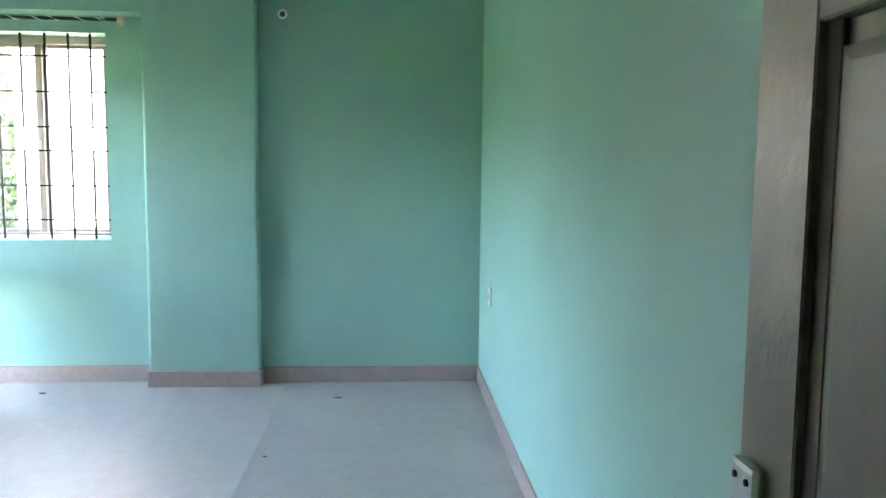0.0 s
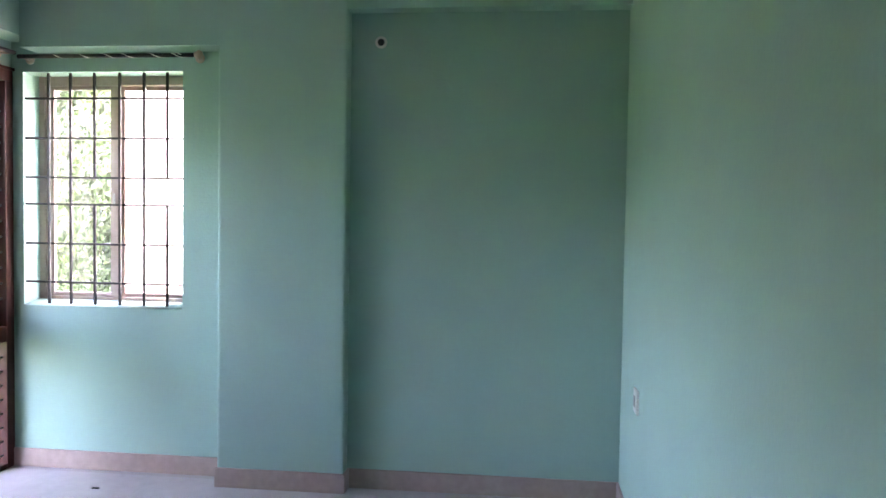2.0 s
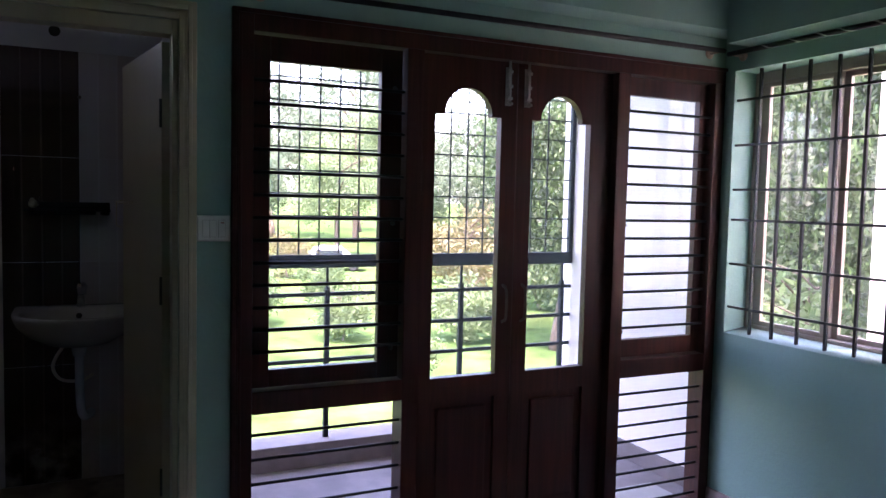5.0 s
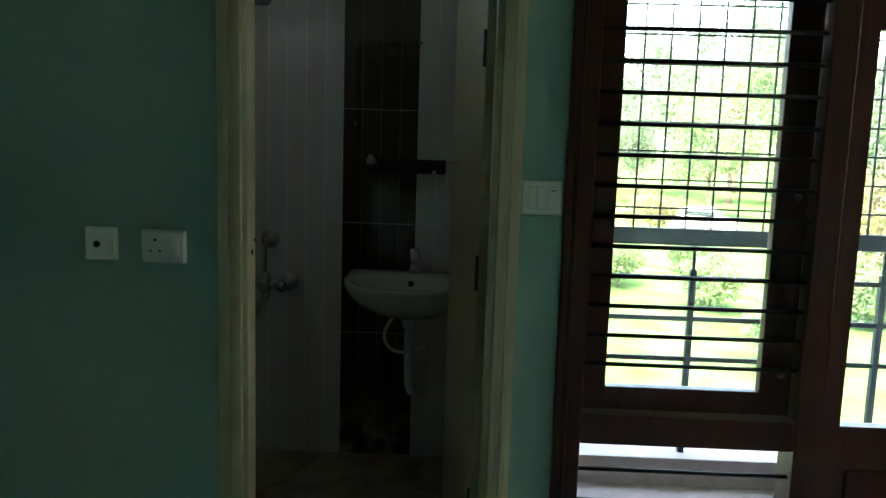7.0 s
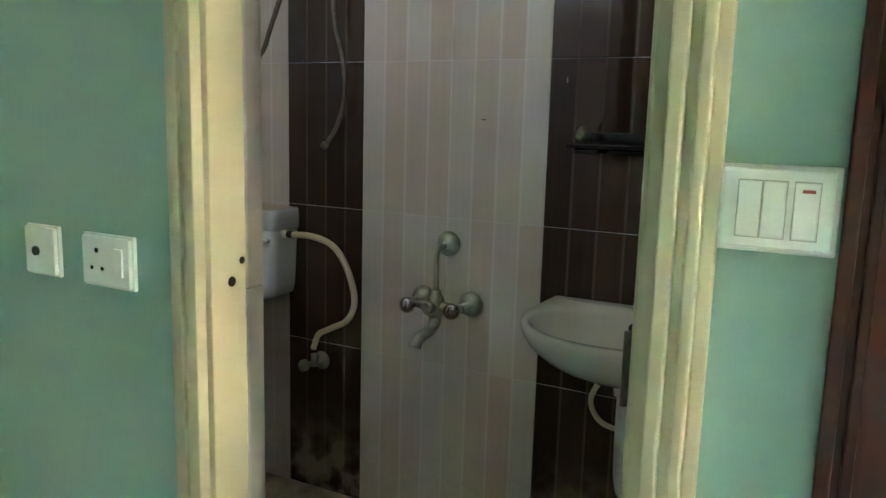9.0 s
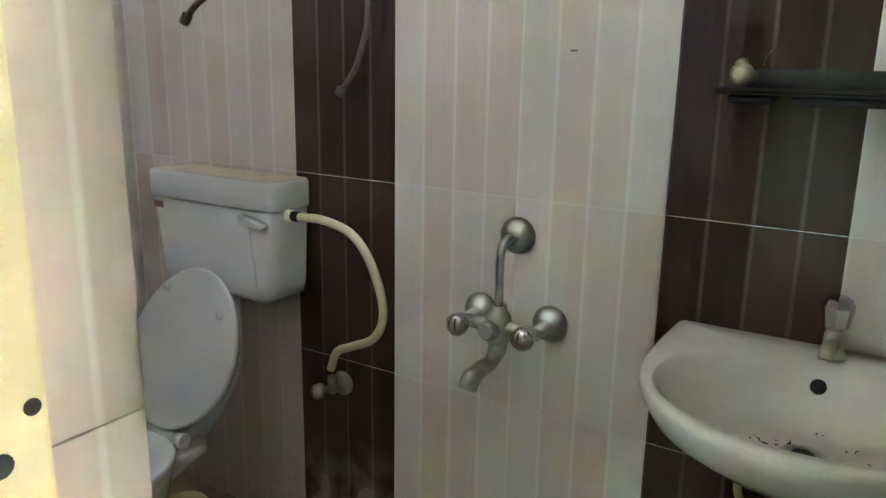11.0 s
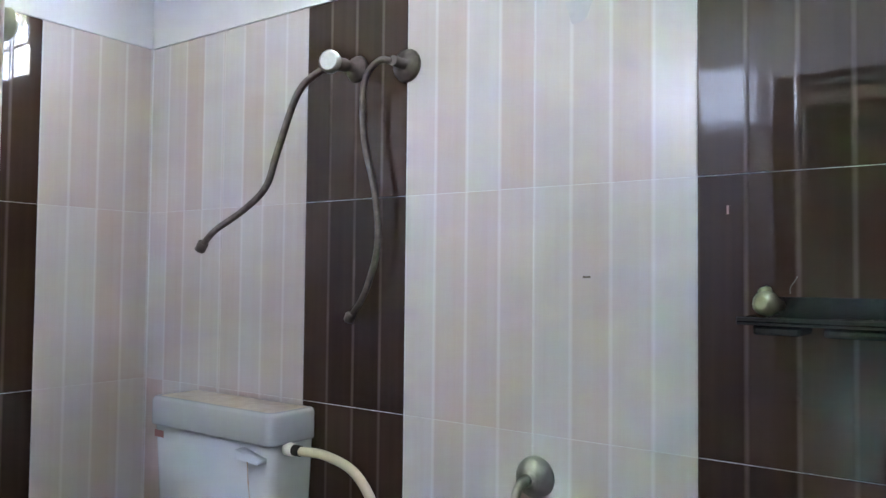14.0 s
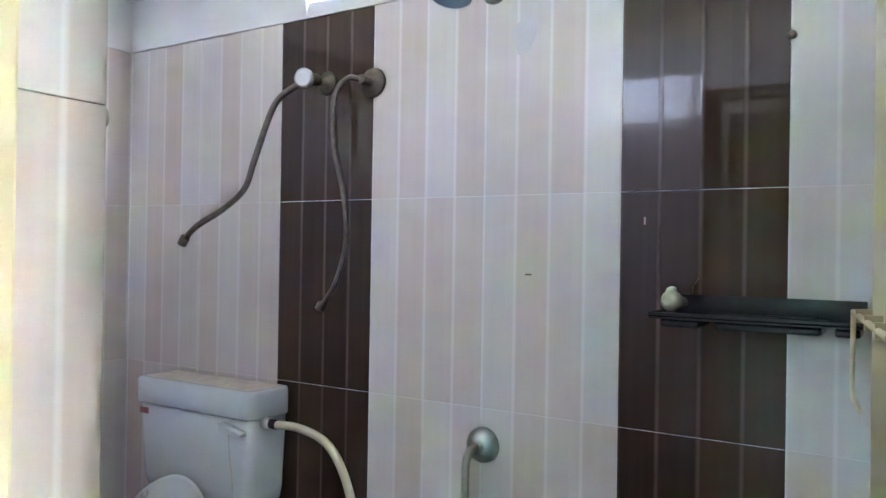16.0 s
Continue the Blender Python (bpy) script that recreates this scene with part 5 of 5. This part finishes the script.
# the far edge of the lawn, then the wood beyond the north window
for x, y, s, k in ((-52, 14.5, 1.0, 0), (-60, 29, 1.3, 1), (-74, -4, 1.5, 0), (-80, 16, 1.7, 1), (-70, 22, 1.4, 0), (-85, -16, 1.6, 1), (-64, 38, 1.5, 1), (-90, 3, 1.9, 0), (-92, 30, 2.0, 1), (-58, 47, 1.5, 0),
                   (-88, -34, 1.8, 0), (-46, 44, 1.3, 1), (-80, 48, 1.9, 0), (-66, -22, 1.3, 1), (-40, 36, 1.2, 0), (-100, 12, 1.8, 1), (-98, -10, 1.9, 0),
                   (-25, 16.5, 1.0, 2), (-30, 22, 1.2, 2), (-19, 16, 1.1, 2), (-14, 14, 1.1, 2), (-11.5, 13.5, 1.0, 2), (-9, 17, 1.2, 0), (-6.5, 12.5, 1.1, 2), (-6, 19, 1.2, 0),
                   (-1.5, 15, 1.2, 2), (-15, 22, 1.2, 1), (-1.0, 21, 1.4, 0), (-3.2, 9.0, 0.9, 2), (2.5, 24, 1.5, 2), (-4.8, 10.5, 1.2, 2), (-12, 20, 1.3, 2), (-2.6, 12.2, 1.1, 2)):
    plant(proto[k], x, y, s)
for x, y, s, k in ((-20, 19, 0.9, 1), (-14.5, 16.5, 1.0, 0), (-8.5, 14.8, 0.9, 1), (-4.6, 15.5, 1.0, 2), (-76, 6, 1.0, 1), (-72, 30, 1.0, 0), (-78, -12, 1.0, 1), (-62, 33, 0.8, 1)):
    plant(proto[k], x, y, s, 1.8 if x > -50 else 2.6)
bush = make_tree("bush", (-20.0, 4.6, G), 1.9, 1.1, 9, LEAF, 0.075, 5000, 0.0)
dry = make_tree("bush", (-38.5, 7.4, G), 2.6, 1.5, 12, LEAF_DRY, 0.09, 3500, 0.0)
for x, y, s, b in ((-23.5, 2.6, 1.0, 0), (-25, 11.6, 1.5, 1), (-18.5, 8.2, 1.2, 0), (-27, 6.0, 1.0, 0), (-34, 15, 1.4, 0), (-21, 0.4, 1.0, 1), (-17.0, -2.5, 1.0, 0), (-30, -3.5, 1.1, 0), (-45, 3, 1.2, 1), (-14.0, 4.2, 0.8, 0),
                   (-24, 14.5, 1.6, 0), (-15, 11.5, 1.5, 0), (-6.0, 9.0, 1.9, 0), (-4.4, 10.4, 1.9, 0), (-8.0, 10.8, 2.0, 0), (-3.2, 7.0, 1.3, 0), (-5.6, 6.6, 1.1, 0)):
    plant(dry if b else bush, x, y, s)

# ---- parked car, far off ----
car = thing("parked_car", "white parked car far across the lawn", "car", (-42.4, 11.3, G))
bm = bmesh.new()
prof = [(-1.9, 0.32), (-1.92, 0.72), (-1.75, 0.92), (-1.35, 1.36), (-0.9, 1.48), (0.35, 1.48), (0.95, 0.98), (1.75, 0.84), (1.92, 0.66), (1.9, 0.32)]
loft(bm, [[(px * k, w, pz) for px, pz in prof] for w, k in ((-0.80, 0.97), (-0.74, 1.0), (0.74, 1.0), (0.80, 0.97))])
body_ = part("body", bm, mat("white_car_paint", (0.8, 0.8, 0.8), 0.2, coat=0.6), car)
part("glasshouse", boxes([((-1.15, -0.81, 0.98), (0.55, 0.81, 1.34))], 0.06), mat("dark_car_glass", (0.02, 0.025, 0.03), 0.08), car, "dark side windows")
for px in (-1.2, 1.2):
    for w in (-0.70, 0.70):
        bm = bmesh.new()
        lathe(bm, [(0.18, -0.09), (0.31, -0.085), (0.31, 0.085), (0.18, 0.09)], (px, w, 0.31), (0, 1, 0), 16)
        part("wheel", bm, DARK, car)
for c_ in car.children:
    c_.matrix_parent_inverse = Matrix.Identity(4)
car.matrix_world = Matrix.Translation((-42.4, 11.3, G)) @ Matrix.Rotation(radians(70), 4, "Z")

# ---- bits on the bedroom floor ----
for x, y, a, b, lab in ((0.62, -0.28, 0.035, 0.014, "small black chip lying on the floor"), (2.36, -0.42, 0.045, 0.010, "grey sliver lying on the floor"), (2.10, -1.35, 0.02, 0.009, "tiny grey crumb on the floor")):
    bm = boxes([((x, y, 0.0), (x + a, y + b, 0.006))], 0.002, 1)
    solid("debris", bm, BLACK if "black" in lab else CEMENT, lab, "debris", "floor debris")

# ---- tiles, last ----
def tile_mesh(name, w, h, t, material):
    """A tile with its front at y = 0 (facing -y), x to its right from 0, z up from 0."""
    g, c = 0.0006, 0.0006
    me = bpy.data.meshes.new(name)
    bm = bmesh.new()
    a = [bm.verts.new(p) for p in ((g, t, g), (w - g, t, g), (w - g, t, h - g), (g, t, h - g))]
    b = [bm.verts.new(p) for p in ((g, c, g), (w - g, c, g), (w - g, c, h - g), (g, c, h - g))]
    f = [bm.verts.new(p) for p in ((g + c, 0, g + c), (w - g - c, 0, g + c), (w - g - c, 0, h - g - c), (g + c, 0, h - g - c))]
    for p, q in ((a, b), (b, f)):
        for k in range(4):
            bm.faces.new((p[k], p[(k + 1) % 4], q[(k + 1) % 4], q[k]))
    bm.faces.new(f)
    bmesh.ops.recalc_face_normals(bm, faces=bm.faces)
    bm.to_mesh(me)
    bm.free()
    me.materials.append(material)
    return me


TW, TH = 0.335, 0.508
ROWS = [(BZ, 0.645 - BZ), (0.645, TH), (1.153, TH), (1.661, 0.512)]
meshes = {}


def tile(wall, material, w, h, place, turn):
    key = (material.name, round(w, 3), round(h, 3))
    if key not in meshes:
        meshes[key] = tile_mesh("tile", w, h, 0.006, material)
    ob = new("tile", meshes[key])
    ob.parent = wall
    ob.matrix_basis = Matrix.Translation(place) @ Matrix.Rotation(turn, 4, "Z")


walls = {n: bpy.data.objects[n] for n in ("bath_wall_west", "bath_wall_south", "bath_wall_north", "bath_wall_east", "floor", "bath_floor")}
# the tiled reveal beside the door frame
for z, h in (*ROWS[:3], (1.661, 0.42)):
    tile(walls["bath_wall_east"], TILE_L, -0.071 - BE, h, (-0.071, REVEAL, z), radians(180))
# west wall, facing +x: going along +y seen from inside means rightwards
cols = [(-4.846, -4.500, TILE_L), (-4.500, -4.165, TILE_L), (-4.165, -3.835, TILE_D), (-3.835, -3.497, TILE_L), (-3.497, -3.160, TILE_L), (-3.160, -2.825, TILE_D), (-2.825, -2.49, TILE_L), (-2.49, BN, TILE_L)]
for y0, y1, m in cols:
    for z, h in ROWS:
        tile(walls["bath_wall_west"], m, y1 - y0, h, (BW, y0, z), radians(90))
# south wall, facing +y
for x0, x1, m in ((BW, -1.007, TILE_L), (-1.007, -0.672, TILE_D), (-0.672, -0.337, TILE_L), (-0.337, BE, TILE_L)):
    for z, h in ROWS:
        tile(walls["bath_wall_south"], m, x1 - x0, h, (x1, BS, z), radians(180))
for x0, x1, m in ((BW, -1.02, TILE_L), (-1.02, -0.685, TILE_L), (-0.685, -0.35, TILE_L), (-0.35, BE, TILE_L)):
    for z, h in ROWS:
        tile(walls["bath_wall_north"], m, x1 - x0, h, (x0, BN, z), 0)
for y0, y1, m in ((BS, -4.51, TILE_L), (-4.51, -4.17, TILE_L), (-4.17, -3.83, TILE_D), (-3.83, -3.50, TILE_L), (-3.50, REVEAL, TILE_L)):
    for z, h in ROWS:
        tile(walls["bath_wall_east"], m, y1 - y0, h, (BE, y1, z), radians(-90))
FT = 0.6
fm = bpy.data.meshes.new("floor_tile")
bm = boxes([((0.0004, 0.0004, -0.008), (FT - 0.0004, FT - 0.0004, 0.0))])
bm.to_mesh(fm)
bm.free()
fm.materials.append(FLOOR)
for i in range(6):
    for j in range(11):
        ob = new("floor_tile", fm)
        ob.parent = walls["floor"]
        ob.location = (EAST - FT * (i + 1), -0.05 - FT * (j + 1), 0)
bmn = bpy.data.meshes.new("bath_floor_tile")
bm = boxes([((0.001, 0.001, -0.006), (0.299, 0.299, 0.0))])
bm.to_mesh(bmn)
bm.free()
bmn.materials.append(BFLOOR)
for i in range(4):
    for j in range(8):
        ob = new("floor_tile", bmn)
        ob.parent = walls["bath_floor"]
        ob.location = (BW + 0.3 * i, BS + 0.3 * j, BZ)
